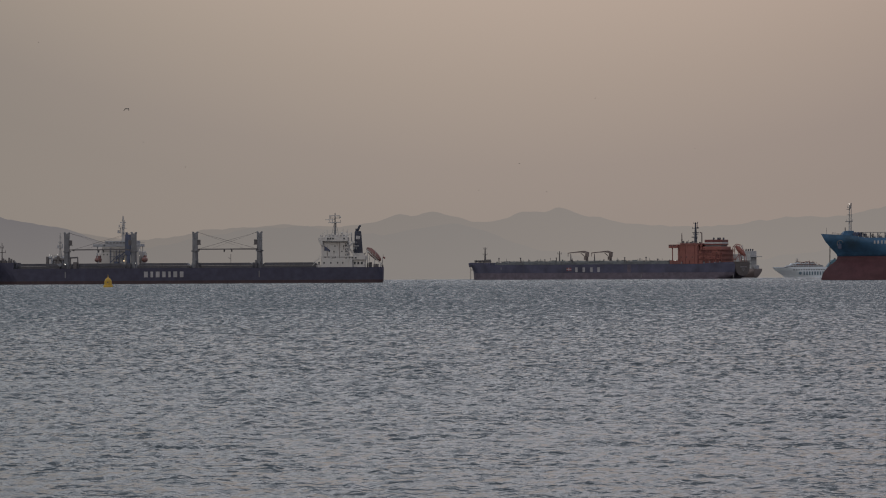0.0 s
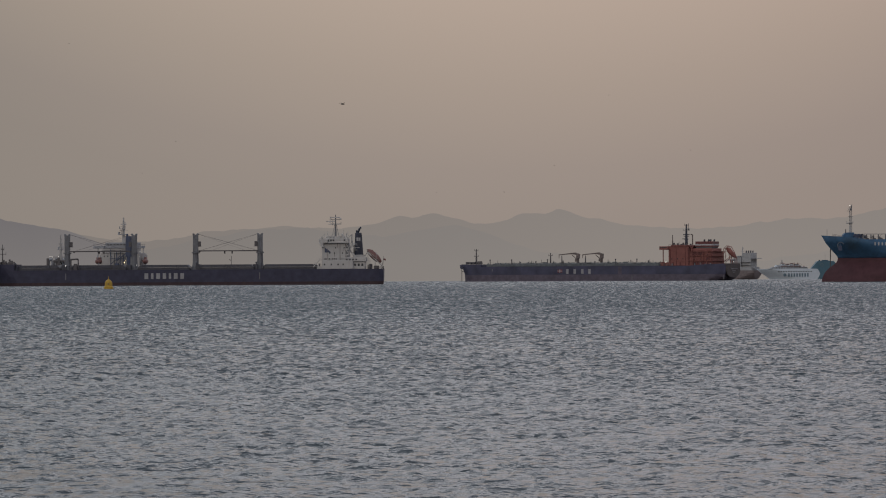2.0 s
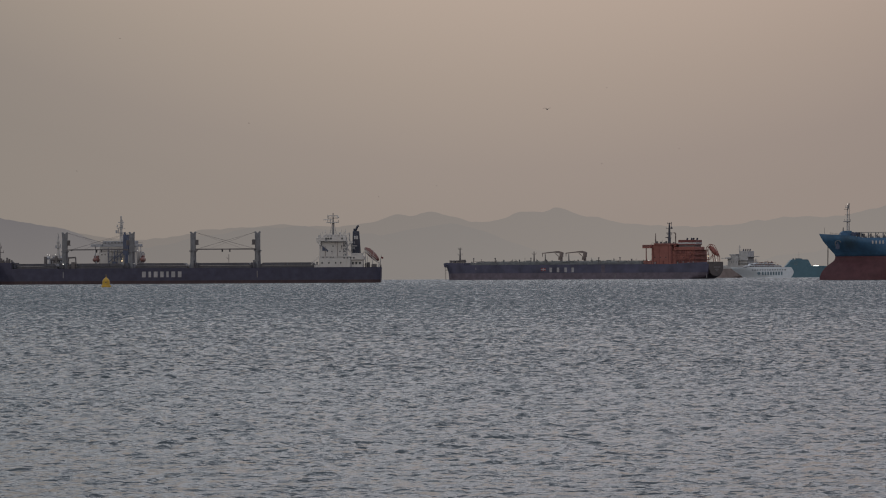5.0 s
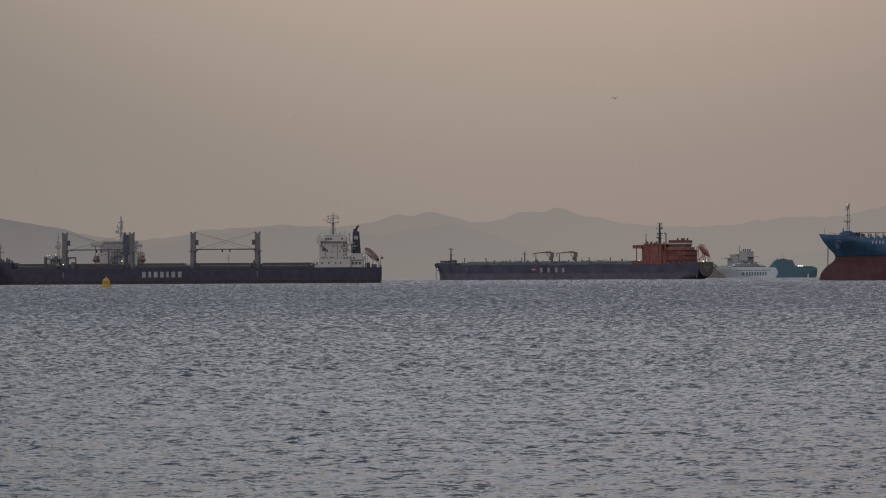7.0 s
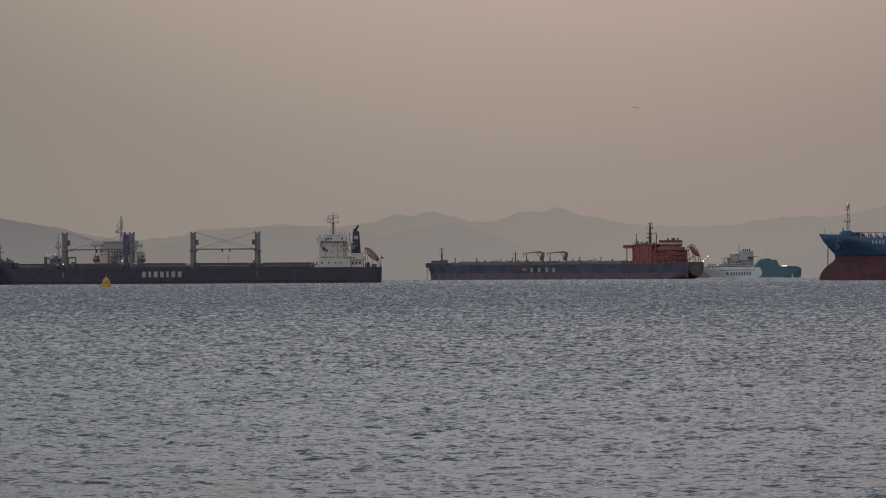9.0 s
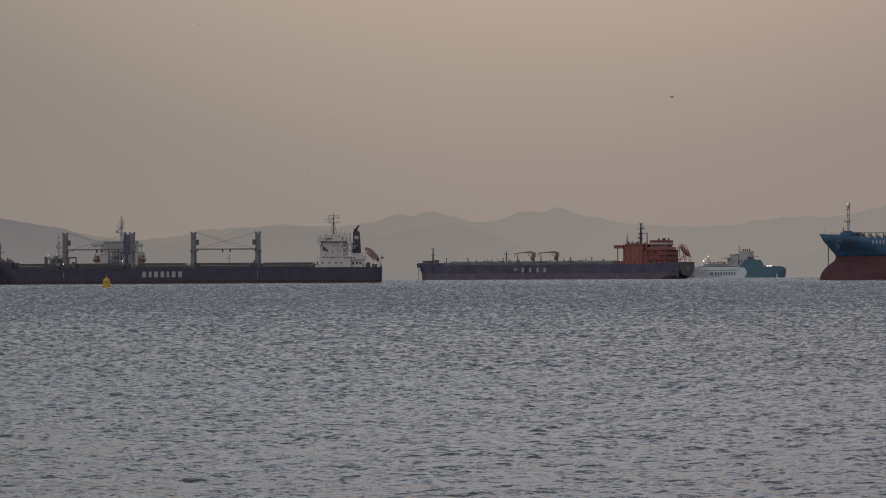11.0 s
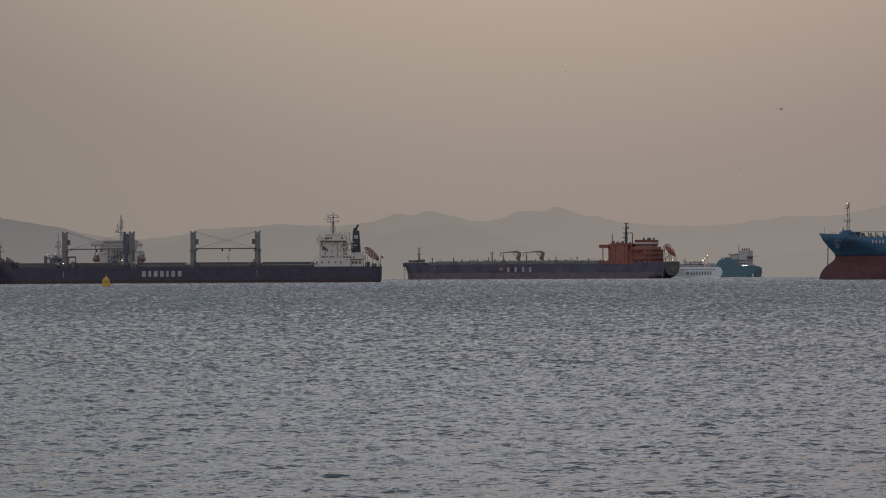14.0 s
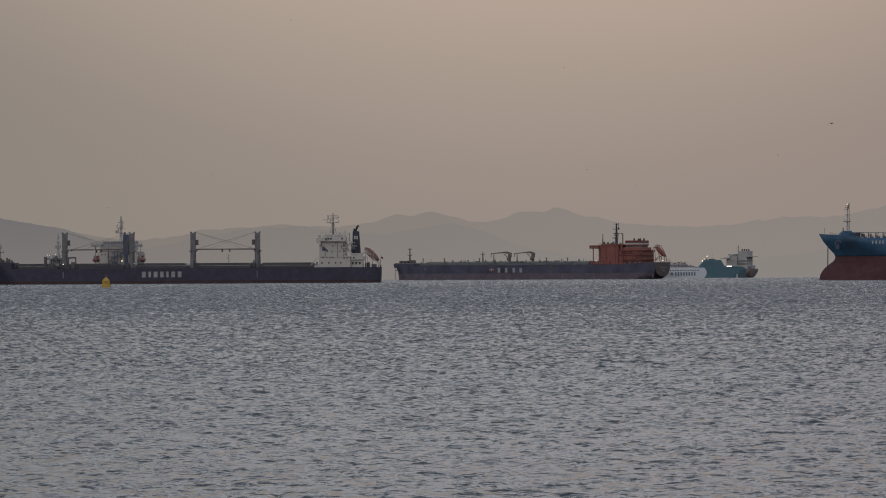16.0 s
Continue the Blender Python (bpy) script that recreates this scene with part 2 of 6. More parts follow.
M = {
    "water": sea_water("sea_water"),
    # Navy hulls and the tanker's boot topping are painted lighter to stand for haze.
    "navy": paint("navy_hull_paint", (0.039, 0.040, 0.068), 0.6, gloss=0.25, dirt=(0.039, 0.036, 0.050)),
    "navy_hazed": paint("hazed_worn_navy_paint", (0.056, 0.058, 0.097), 0.6, gloss=0.25, vary=0.34, scale=0.12, dirt=(0.066, 0.062, 0.074)),
    "trunk": paint("grey_blue_deck_paint", (0.132, 0.146, 0.158), 0.65, vary=0.3),
    "boot_brown": paint("faded_hazed_boot_topping", (0.096, 0.083, 0.111), 0.7, vary=0.25, dirt=(0.058, 0.051, 0.062)),
    "boot_red": paint("dark_red_boot_topping", (0.064, 0.025, 0.032), 0.7, dirt=(0.025, 0.009, 0.012)),
    "boot_dim": paint("dull_red_boot_topping", (0.040, 0.025, 0.031), 0.65),
    "blue": paint("blue_hull_paint", (0.036, 0.093, 0.174), 0.6, dirt=(0.03, 0.04, 0.05), stain=((188.6, 13.0, 16.0), 5.5, (0.035, 0.045, 0.045))),
    "hatch": paint("dark_hatch_paint", (0.064, 0.067, 0.082), 0.65),
    "crane": paint("grey_crane_paint", (0.128, 0.134, 0.150), 0.55, dirt=(0.12, 0.09, 0.07)),
    # Dark blue for the cranes' shaded side, used on other dark gear too.
    "crane_dark": paint("dark_blue_shade_and_gear_paint", (0.045, 0.060, 0.105), 0.55),
    "white": paint("weathered_white_paint", (0.385, 0.38, 0.378), 0.5, vary=0.06, dirt=(0.30, 0.22, 0.16), dirt_amount=0.3),
    "white_far": paint("white_steel_paint", (0.33, 0.325, 0.325), 0.5, vary=0.06, dirt=(0.30, 0.25, 0.2), dirt_amount=0.25),
    "pale_blue": paint("bluish_white_steel_paint", (0.245, 0.258, 0.288), 0.55, vary=0.1, dirt=(0.20, 0.19, 0.19), dirt_amount=0.4),
    "ferry_white": paint("glossy_white_paint", (0.46, 0.51, 0.57), 0.4, vary=0.05, dirt_amount=0.1),
    "teal": paint("teal_hull_paint", (0.058, 0.122, 0.165), 0.5, vary=0.08, dirt_amount=0.1),
    "teal_dark": paint("dark_teal_paint", (0.040, 0.080, 0.112), 0.5, vary=0.08, dirt_amount=0.1),
    # House and lifeboat reds are paled in base colour for the haze before them.
    "orange": paint("orange_house_paint", (0.204, 0.079, 0.070), 0.6, vary=0.12, dirt=(0.10, 0.035, 0.025), dirt_amount=0.4),
    "orange_boat": paint("hazed_red_lifeboat_paint", (0.160, 0.082, 0.077), 0.45, vary=0.08),
    "maroon": paint("maroon_funnel_paint", (0.11, 0.033, 0.035), 0.5),
    "black": paint("sooty_black_paint", (0.028, 0.034, 0.054), 0.6),
    # Dark fittings carry some distance haze in their colour.
    "dark": paint("dark_fittings_paint", (0.085, 0.080, 0.085), 0.65),
    "pipe": paint("grey_green_pipe_paint", (0.11, 0.12, 0.125), 0.6),
    "mark": paint("white_mark_paint", (0.33, 0.33, 0.345), 0.6, vary=0.08, dirt_amount=0.2),
    "mark_soft": paint("worn_white_mark_paint", (0.26, 0.26, 0.275), 0.6, vary=0.15, dirt_amount=0.3),
    "mark_dim": paint("faint_white_mark_paint", (0.15, 0.15, 0.165), 0.6),
    # Blue mark lightened to stand for the haze before the ferry.
    "mark_blue": paint("blue_mark_paint", (0.085, 0.135, 0.175), 0.5),
    "mark_red": paint("red_mark_paint", (0.15, 0.028, 0.036), 0.5),
    "yellow": paint("yellow_buoy_paint", (0.36, 0.23, 0.03), 0.5, vary=0.1, dirt=(0.2, 0.12, 0.04)),
    # The far ship's brown is paled in the paint to suggest haze.
    "rust_hull": paint("brown_hull_paint", (0.160, 0.135, 0.138), 0.6),
    "grey_hull": paint("grey_hull_paint", (0.21, 0.205, 0.21), 0.6),
    "stern_brown": paint("dark_brown_paint", (0.062, 0.053, 0.055), 0.65, vary=0.25),
    "rust_steel": paint("rusty_steel_paint", (0.135, 0.112, 0.108), 0.65, vary=0.3),
    # White steel, its tone dulled to the haze round the far ship.
    "haze_white": paint("hazed_white_steel_paint", (0.292, 0.298, 0.312), 0.55, vary=0.12, dirt=(0.22, 0.20, 0.19), dirt_amount=0.5),
    "foam": paint("white_foam", (0.42, 0.44, 0.46), 0.9, vary=0.2, scale=1.5, streak=1.0, dirt=(0.2, 0.23, 0.25)),
    "glass": glass("dark_window_glass"),
    "chain": paint("dark_chain_steel", (0.08, 0.074, 0.074), 0.6, metal=0.2),
    "feather": paint("grey_feathers", (0.10, 0.095, 0.09), 0.8, scale=5),
    "feather_dark": paint("dark_feathers", (0.06, 0.055, 0.055), 0.8, scale=5),
    "lamp": lit("lamp_glow", (1.0, 0.74, 0.42), 2.2),
    "lamp_white": lit("white_lamp_glow", (1.0, 0.96, 0.88), 2.5),
    # Emission carries the haze: tints shift with height, dimmer to the left.
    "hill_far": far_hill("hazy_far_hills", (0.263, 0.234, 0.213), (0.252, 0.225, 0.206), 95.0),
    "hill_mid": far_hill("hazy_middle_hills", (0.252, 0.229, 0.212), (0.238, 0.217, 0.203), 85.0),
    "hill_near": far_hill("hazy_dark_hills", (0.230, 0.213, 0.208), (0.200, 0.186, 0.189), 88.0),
}


# ---- mesh tools ----
def box(bm, cx, cy, cz, sx, sy, sz, turn=None):
    m = Matrix.Translation((cx, cy, cz))
    if turn:
        m = m @ turn
    bmesh.ops.create_cube(bm, size=1.0, matrix=m @ Matrix.Diagonal((sx, sy, sz, 1)))


def span(bm, x0, x1, y0, y1, z0, z1):
    box(bm, (x0 + x1) / 2, (y0 + y1) / 2, (z0 + z1) / 2, abs(x1 - x0), abs(y1 - y0), abs(z1 - z0))


def rod(bm, a, b, r, r2=None, sides=8):
    a, b = Vector(a), Vector(b)
    d = b - a
    m = Matrix.Translation((a + b) / 2) @ d.to_track_quat("Z", "Y").to_matrix().to_4x4()
    bmesh.ops.create_cone(bm, cap_ends=True, segments=sides, radius1=r, radius2=r if r2 is None else r2, depth=d.length, matrix=m)


def beam(bm, a, b, w, h):
    """A square bar from a to b."""
    a, b = Vector(a), Vector(b)
    d = b - a
    m = Matrix.Translation((a + b) / 2) @ d.to_track_quat("Z", "Y").to_matrix().to_4x4()
    bmesh.ops.create_cube(bm, size=1.0, matrix=m @ Matrix.Diagonal((w, h, d.length, 1)))


def ball(bm, x, y, z, rx, ry=None, rz=None, u=10, v=7):
    bmesh.ops.create_uvsphere(bm, u_segments=u, v_segments=v, radius=1.0,
                              matrix=Matrix.Translation((x, y, z)) @ Matrix.Diagonal((rx, ry or rx, rz or rx, 1)))


def prism(bm, outline, y0, y1):
    """An outline in x, z drawn out from y0 to y1."""
    a = [bm.verts.new((x, y0, z)) for x, z in outline]
    b = [bm.verts.new((x, y1, z)) for x, z in outline]
    bm.faces.new(a)
    bm.faces.new(b[::-1])
    for i in range(len(a)):
        j = (i + 1) % len(a)
        bm.faces.new((a[j], a[i], b[i], b[j]))


def part(name, bm, material, parent=None, label="", smooth=False, bevel=0.0):
    """Links a bmesh as one mesh under a thing or a part."""
    if bevel:
        bmesh.ops.bevel(bm, geom=bm.edges[:], offset=bevel, segments=1, affect="EDGES", clamp_overlap=True)
    bmesh.ops.recalc_face_normals(bm, faces=bm.faces[:])
    me = bpy.data.meshes.new(name)
    bm.to_mesh(me)
    bm.free()
    if smooth:
        for p in me.polygons:
            p.use_smooth = True
    me.materials.append(M[material])
    ob = new(name, me)
    if parent:
        ob.parent = parent
    if label:
        tagged(ob, label)
    return ob


def solid(name, fn, material, parent=None, label="", smooth=False, bevel=0.0):
    """part() of a bmesh that fn fills."""
    bm = bmesh.new()
    fn(bm)
    return part(name, bm, material, parent, label, smooth, bevel)


def each(name, fn, material, parent=None, label="", smooth=False, bevel=0.0):
    """As solid(), with every separate piece as a part of its own."""
    bm = bmesh.new()
    fn(bm)
    bm.verts.index_update()
    left = set(bm.verts)
    while left:
        seed = left.pop()
        island, todo = {seed}, [seed]
        while todo:
            for e in todo.pop().link_edges:
                for v in e.verts:
                    if v in left:
                        left.discard(v)
                        island.add(v)
                        todo.append(v)
        one = bmesh.new()
        made = {v: one.verts.new(v.co) for v in sorted(island, key=lambda v: v.index)}
        for f in {f for v in island for f in v.link_faces}:
            one.faces.new([made[v] for v in f.verts])
        part(name, one, material, parent, label, smooth, bevel)
    bm.free()


def thing(name, m, label, category, group=""):
    ob = new(name)
    ob.matrix_world = m
    return tagged(ob, label, category, group)


def at(px, d, h=0.0):
    """World place on the sea, d metres off, by its bearing."""
    x = (px - 784) / FOCAL * d
    return x, d, sea(x, d) + h


def curve_at(pairs, v):
    """Piecewise line through pairs."""
    if v <= pairs[0][0]:
        return pairs[0][1]
    for (a, fa), (b, fb) in zip(pairs, pairs[1:]):
        if v <= b:
            return fa + (fb - fa) * (v - a) / (b - a)
    return pairs[-1][1]


def hull_shell(bm, beam_w, stem, stern, levels, entrance, run, transom, fore_power=2.2, sheer=None):
    """A ship's shell, bow to +x, between the heights in levels. stem, stern: x of the ends by height. entrance, run: lengths of the
    tapered ends by height; transom: share of the breadth left at the stern, by height. sheer: extra height of the top edge along x."""
    n = 64
    ts = [0.5 - 0.5 * math.cos(math.pi * i / n) for i in range(n + 1)]
    half = beam_w / 2
    sides = {}
    top = levels[-1]
    for side in (1, -1):
        grid = []
        for z in levels:
            xa, xb = curve_at(stern, z), curve_at(stem, z)
            row = []
            for t in ts:
                x = xa + (xb - xa) * t
                u = min(1.0, (xb - x) / curve_at(entrance, z))
                v = min(1.0, (x - xa) / curve_at(run, z))
                k = curve_at(transom, z)
                hb = half * min(1 - (1 - u) ** fore_power, k + (1 - k) * (1 - (1 - v) ** 2.0))
                zz = z
                if sheer and z > top - 4.5:
                    zz = z + curve_at(sheer, x) * (1 - (top - z) / 4.5)
                row.append(bm.verts.new((x, side * max(hb, 0.02), zz)))
            grid.append(row)
        sides[side] = grid
        for r in range(len(levels) - 1):
            for i in range(n):
                bm.faces.new((grid[r][i], grid[r][i + 1], grid[r + 1][i + 1], grid[r + 1][i]))
    for r in range(len(levels) - 1):        # transom and stem
        a, b = sides[1], sides[-1]
        bm.faces.new((a[r][0], b[r][0], b[r + 1][0], a[r + 1][0]))
        bm.faces.new((a[r][n], b[r][n], b[r + 1][n], a[r + 1][n]))
    for i in range(n):                      # deck and bottom
        a, b = sides[1], sides[-1]
        for r in (0, len(levels) - 1):
            bm.faces.new((a[r][i], a[r][i + 1], b[r][i + 1], b[r][i]))


def railing(name, parent, pts, height=1.05, gap=1.6, r=0.035, material="dark"):
    bm = bmesh.new()
    for a, b in zip(pts, pts[1:]):
        a, b = Vector(a), Vector(b)
        for k in (0.5, 1.0):
            up = Vector((0, 0, height * k))
            rod(bm, a + up, b + up, r, sides=4)
        c = max(1, int((b - a).length / gap))
        for i in range(c + 1):
            p = a.lerp(b, i / c)
            rod(bm, p, p + Vector((0, 0, height)), r, sides=4)
    return part(name, bm, material, parent)


# ---- the sea, one sheet to the horizon, with moving wave trains riding on it ----
def grid_mesh(name, xs, ys, zs):
    """A sheet of quads over 2D arrays of places."""
    rows, cols = xs.shape
    me = bpy.data.meshes.new(name)
    co = np.stack([xs, ys, zs], axis=-1).reshape(-1, 3).astype(np.float32)
    idx = np.arange(rows * cols).reshape(rows, cols)
    quads = np.stack([idx[:-1, :-1], idx[:-1, 1:], idx[1:, 1:], idx[1:, :-1]], axis=-1).reshape(-1, 4).astype(np.int32)
    me.vertices.add(len(co))
    me.vertices.foreach_set("co", co.ravel())
    me.loops.add(quads.size)
    me.loops.foreach_set("vertex_index", quads.ravel())
    me.polygons.add(len(quads))
    me.polygons.foreach_set("loop_start", np.arange(0, quads.size, 4, dtype=np.int32))
    me.polygons.foreach_set("loop_total", np.full(len(quads), 4, dtype=np.int32))
    me.polygons.foreach_set("use_smooth", np.ones(len(quads), dtype=bool))
    me.update()
    me.validate()
    return me


def build_water():
    r = np.concatenate([[0.0], np.geomspace(20, 4985, 150)])
    a = np.linspace(0, 2 * np.pi, 181)
    rr, aa = np.meshgrid(r, a, indexing="ij")
    xs, ys = rr * np.cos(aa), rr * np.sin(aa)
    me = grid_mesh("water", xs[:, ::-1], ys[:, ::-1], -rr ** 2 / (2 * BEND) - 0.32)
    me.materials.append(M["water"])
    return tagged(new("water", me), "open slate-grey sea reaching to the horizon", "sea", kind="structure")


def wave_rows(y0, fine_to, y1, step):
    """Rows of a wave sheet: even ones near by; farther off, pairs of foot and crest of one wave after another."""
    ys, crest = [y0], [0]
    while ys[-1] < min(fine_to, y1):
        ys.append(ys[-1] + step)
        crest.append(0)
    while ys[-1] < y1:
        y = ys[-1]
        gap = 0.53 * (y / fine_to) ** 1.3
        ys += [y + gap, y + gap + 0.225 * max(1.0, y / 300) ** 0.60]
        crest += [-1, 1]
    return np.array(ys), np.array(crest)


def chop(rng, y, dx, cols, reach_x, reach_y):
    """Short choppy wavelets with no long order: noise of unit spread, smooth over reach_x metres along a row and reach_y from row to row."""
    out = np.zeros((len(y), cols))
    last = rng.normal(size=cols)
    freq = np.fft.rfftfreq(cols)
    for i in range(len(y)):
        keep = math.exp(-(y[i] - y[i - 1]) / reach_y) if i else 0.0
        last = keep * last + math.sqrt(1 - keep * keep) * rng.normal(size=cols)
        sig = max(0.55, reach_x / dx[i])
        row = np.fft.irfft(np.fft.rfft(last) * np.exp(-0.5 * (2 * np.pi * freq * sig) ** 2), cols)
        out[i] = row / row.std()
    return out


def wave_train(name, seed, y1, heading, spread, height, drift, cols, step):
    """A wind-driven wave train: many short-crested waves summed, sharpened at the crests, under a fine chop."""
    rng = np.random.default_rng(seed)
    y, crest = wave_rows(66, 190, y1, step)
    left, right = -0.131 * y - 2 - max(0, drift[0]) * 16, 0.131 * y + 2 + max(0, -drift[0]) * 16
    u = np.linspace(0, 1, cols)
    xs = left[:, None] + (right - left)[:, None] * u[None, :]
    ys = np.repeat(y[:, None], cols, axis=1)
    dx = (right - left) / cols
    z = np.zeros_like(xs)
    total = 0.0
    for k in range(56):
        lam = 0.5 * (5.0 / 0.5) ** rng.random()
        ang = heading + rng.normal() * spread
        amp = lam ** 0.6 * np.exp(-(lam / 2.7) ** 2)
        cx, cy = math.cos(ang), math.sin(ang)
        w = 2 * math.pi / lam
        room = lam / (2.2 * dx * max(abs(cx), 0.15))
        keep = np.clip(room - 0.6, 0, 1)[:, None]
        s = np.sin(w * (cx * xs + cy * ys) + rng.random() * 6.283)
        z += amp * keep * (s + 0.35 * (s * s - 0.5))
        total += amp * amp / 2
    z *= (height / math.sqrt(total)) * np.interp(y, [90, 130, 190, 260, 400, 700, 1200], LONG)[:, None]
    fine = np.tanh(0.9 * chop(rng, y, dx, cols, 0.12, 0.20))
    z += fine * np.interp(y, [90, 140, 190, 250, 600, 1500, 2500], CHOP)[:, None]
    z += (crest * np.interp(y, [190, 300, 600, 1100, 1700], CREST))[:, None]
    z -= np.interp(y, [400, 1200], [0.0, 0.12])[:, None] + (xs ** 2 + ys ** 2) / (2 * BEND)
    me = grid_mesh(name, xs, ys, z)
    flat = np.repeat((crest[1:] == 0)[:, None], cols - 1, axis=1).ravel()
    me.polygons.foreach_set("use_smooth", flat)
    me.materials.append(M["water"])
    ob = tagged(new(name, me), "short choppy grey waves drifting over the sea", "waves", kind="stuff")
    return ob


LONG = [0.66, 0.86, 1.02, 0.76, 0.50, 0.50, 0.50]       # share of the long waves, by distance
CHOP = [0.012, 0.019, 0.026, 0.022, 0.033, 0.064, 0.076]       # height of the chop, by distance
CREST = [0.007, 0.018, 0.044, 0.060, 0.052]
build_water()
DRIFT_A, DRIFT_B = (2.1, 1.2), (1.3, 0.5)
waves_a = wave_train("waves", 3, 3700, radians(40), 0.70, 0.038, DRIFT_A, 690, 0.22)
waves_b = wave_train("waves", 8, 260, radians(75), 0.70, 0.033, DRIFT_B, 400, 0.27)


# ---- hills in the haze behind the bay ----
def ridge(name, material, y, x0, x1, base, peaks, rough, label, seed):
    """A long hill with a rounded back: broad swells for its peaks, broken by finer spurs."""
    n, deep = 260, 10
    xs = np.linspace(x0, x1, n)
    top = np.full(n, float(base))
    for c, w, h in peaks:
        top = top + h * np.exp(-((xs - c) / w) ** 2)
    fine = np.array([noise.fractal((x * 0.03, seed, 0.0), 1.0, 2.0, 5) for x in xs])
    top = np.maximum(top + rough * fine, 1.0)
    gx = np.repeat(xs[None, :], 2 * deep + 1, axis=0)
    gy = np.zeros_like(gx)
    gz = np.zeros_like(gx)
    for j in range(2 * deep + 1):
        f = (j - deep) / deep
        gy[j] = y + f * 60
        spur = np.array([noise.fractal((x * 0.02, seed + 3.0, f * 1.5), 1.0, 2.0, 4) for x in xs])
        gz[j] = (top + 25) * (1 - abs(f) ** 1.6) - 25 + spur * 5 * abs(f)
    me = grid_mesh(name, gx, gy, gz - y * y / (2 * BEND))
    me.materials.append(M[material])
    return tagged(new(name, me), label, "mountain", kind="structure")


def hx(px, y):
    return (px - 784) / FOCAL * y


YF, YM, YN = 4860, 4720, 4600


def swells(y, width, rows):
    """Broad swells of a ridge: bearing and height of each, at the ridge's distance."""
    k = y / FOCAL
    return [(hx(c, y), width * k, h * k) for c, h in rows]


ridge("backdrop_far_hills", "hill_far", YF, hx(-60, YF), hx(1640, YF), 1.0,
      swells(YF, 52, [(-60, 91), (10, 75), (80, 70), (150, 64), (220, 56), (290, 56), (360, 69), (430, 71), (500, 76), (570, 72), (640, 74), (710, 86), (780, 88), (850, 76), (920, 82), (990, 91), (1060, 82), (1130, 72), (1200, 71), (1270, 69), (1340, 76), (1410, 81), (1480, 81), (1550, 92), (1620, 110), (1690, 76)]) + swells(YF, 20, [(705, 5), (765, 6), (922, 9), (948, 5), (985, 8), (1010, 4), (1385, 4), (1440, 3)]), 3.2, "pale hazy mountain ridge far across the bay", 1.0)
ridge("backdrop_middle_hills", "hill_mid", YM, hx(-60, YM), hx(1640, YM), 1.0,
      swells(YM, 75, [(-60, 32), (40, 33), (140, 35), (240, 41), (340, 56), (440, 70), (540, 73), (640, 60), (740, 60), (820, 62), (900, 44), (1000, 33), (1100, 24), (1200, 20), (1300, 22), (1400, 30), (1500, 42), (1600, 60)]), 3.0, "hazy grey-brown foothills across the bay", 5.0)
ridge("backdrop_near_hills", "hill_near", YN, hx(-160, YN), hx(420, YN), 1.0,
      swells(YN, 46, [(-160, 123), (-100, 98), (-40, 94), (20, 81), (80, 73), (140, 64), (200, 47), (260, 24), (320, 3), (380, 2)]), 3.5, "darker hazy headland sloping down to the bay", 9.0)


# ---- the grey-navy bulk carrier at anchor ----
def deck_crane(parent, x, boom_to, boom_y, top, foot, platform):
    """A slewing deck crane on its pedestal with the boom laid level."""
    aim_x = 1 if boom_to > x else -1
    crane = solid("deck_crane", lambda bm: (rod(bm, (x, 0, foot), (x, 0, platform), 1.55, 1.35, 14), rod(bm, (x, 0, platform - 0.5), (x, 0, platform + 0.1), 1.9, 1.9, 14), rod(bm, (x, 0, foot), (x, 0, foot + 2.6), 2.3, 1.56, 14)),
                  "crane", parent, "grey steel deck crane on a round pedestal", smooth=False)

    def house(bm):
        span(bm, x - 1.25, x + 1.25, -1.4, 1.4, platform + 0.1, top - 3.0)
        prism(bm, [(x - 1.25, top - 3.0), (x + 1.25, top - 3.0), (x + 1.3, top), (x + 0.6, top + 0.35), (x + 0.3, top - 0.35), (x - 0.3, top - 0.35), (x - 0.6, top + 0.2), (x - 1.3, top)], -1.1, 1.1)
        for dx in (-1.1, 1.1):
            rod(bm, (x + dx, -0.8, top), (x + dx, 0.8, top), 0.45, sides=8)
    solid("crane_house", house, "crane", crane, bevel=0.12)

    def cab(bm):
        span(bm, x + aim_x * 1.25, x + aim_x * 2.6, 0.4, 1.7, platform + 3.0, platform + 5.2)
        span(bm, x + aim_x * 1.2, x + aim_x * 2.8, 0.2, 1.9, platform + 2.7, platform + 3.0)
    solid("crane_cab", cab, "dark", crane, "dark operator cab", bevel=0.08)

    def boom(bm):
        for dy in (-0.55, 0.55):
            beam(bm, (x + aim_x * 1.2, boom_y + dy, platform + 0.6), (boom_to, boom_y + dy * 0.5, platform + 0.7), 0.3, 0.5)
        length = abs(boom_to - x)
        for i in range(12):
            f = (i + 0.5) / 12
            px = x + aim_x * (1.3 + f * (length - 1.5))
            beam(bm, (px, boom_y - 0.5, platform + 0.75), (px + 1.2, boom_y + 0.5, platform + 0.75), 0.15, 0.2)
        rod(bm, (boom_to, boom_y - 0.5, platform + 0.5), (boom_to, boom_y + 0.5, platform + 0.5), 0.5)
        rod(bm, (boom_to - aim_x * 12, boom_y, platform + 0.4), (boom_to - aim_x * 12, boom_y, platform - 0.7), 0.35)
    solid("boom", boom, "dark", crane, "dark lattice boom laid level")

    def ropes(bm):
        for dy, back in ((-0.5, 0.8), (0.5, 1.4), (0.0, 6.5)):
            rod(bm, (x + aim_x * 0.9, dy, top + 0.1), (boom_to - aim_x * back, boom_y + dy, platform + 1.1), 0.038, sides=5)
    each("wire_rope", ropes, "dark", crane, "taut steel hoisting wires")
    return crane


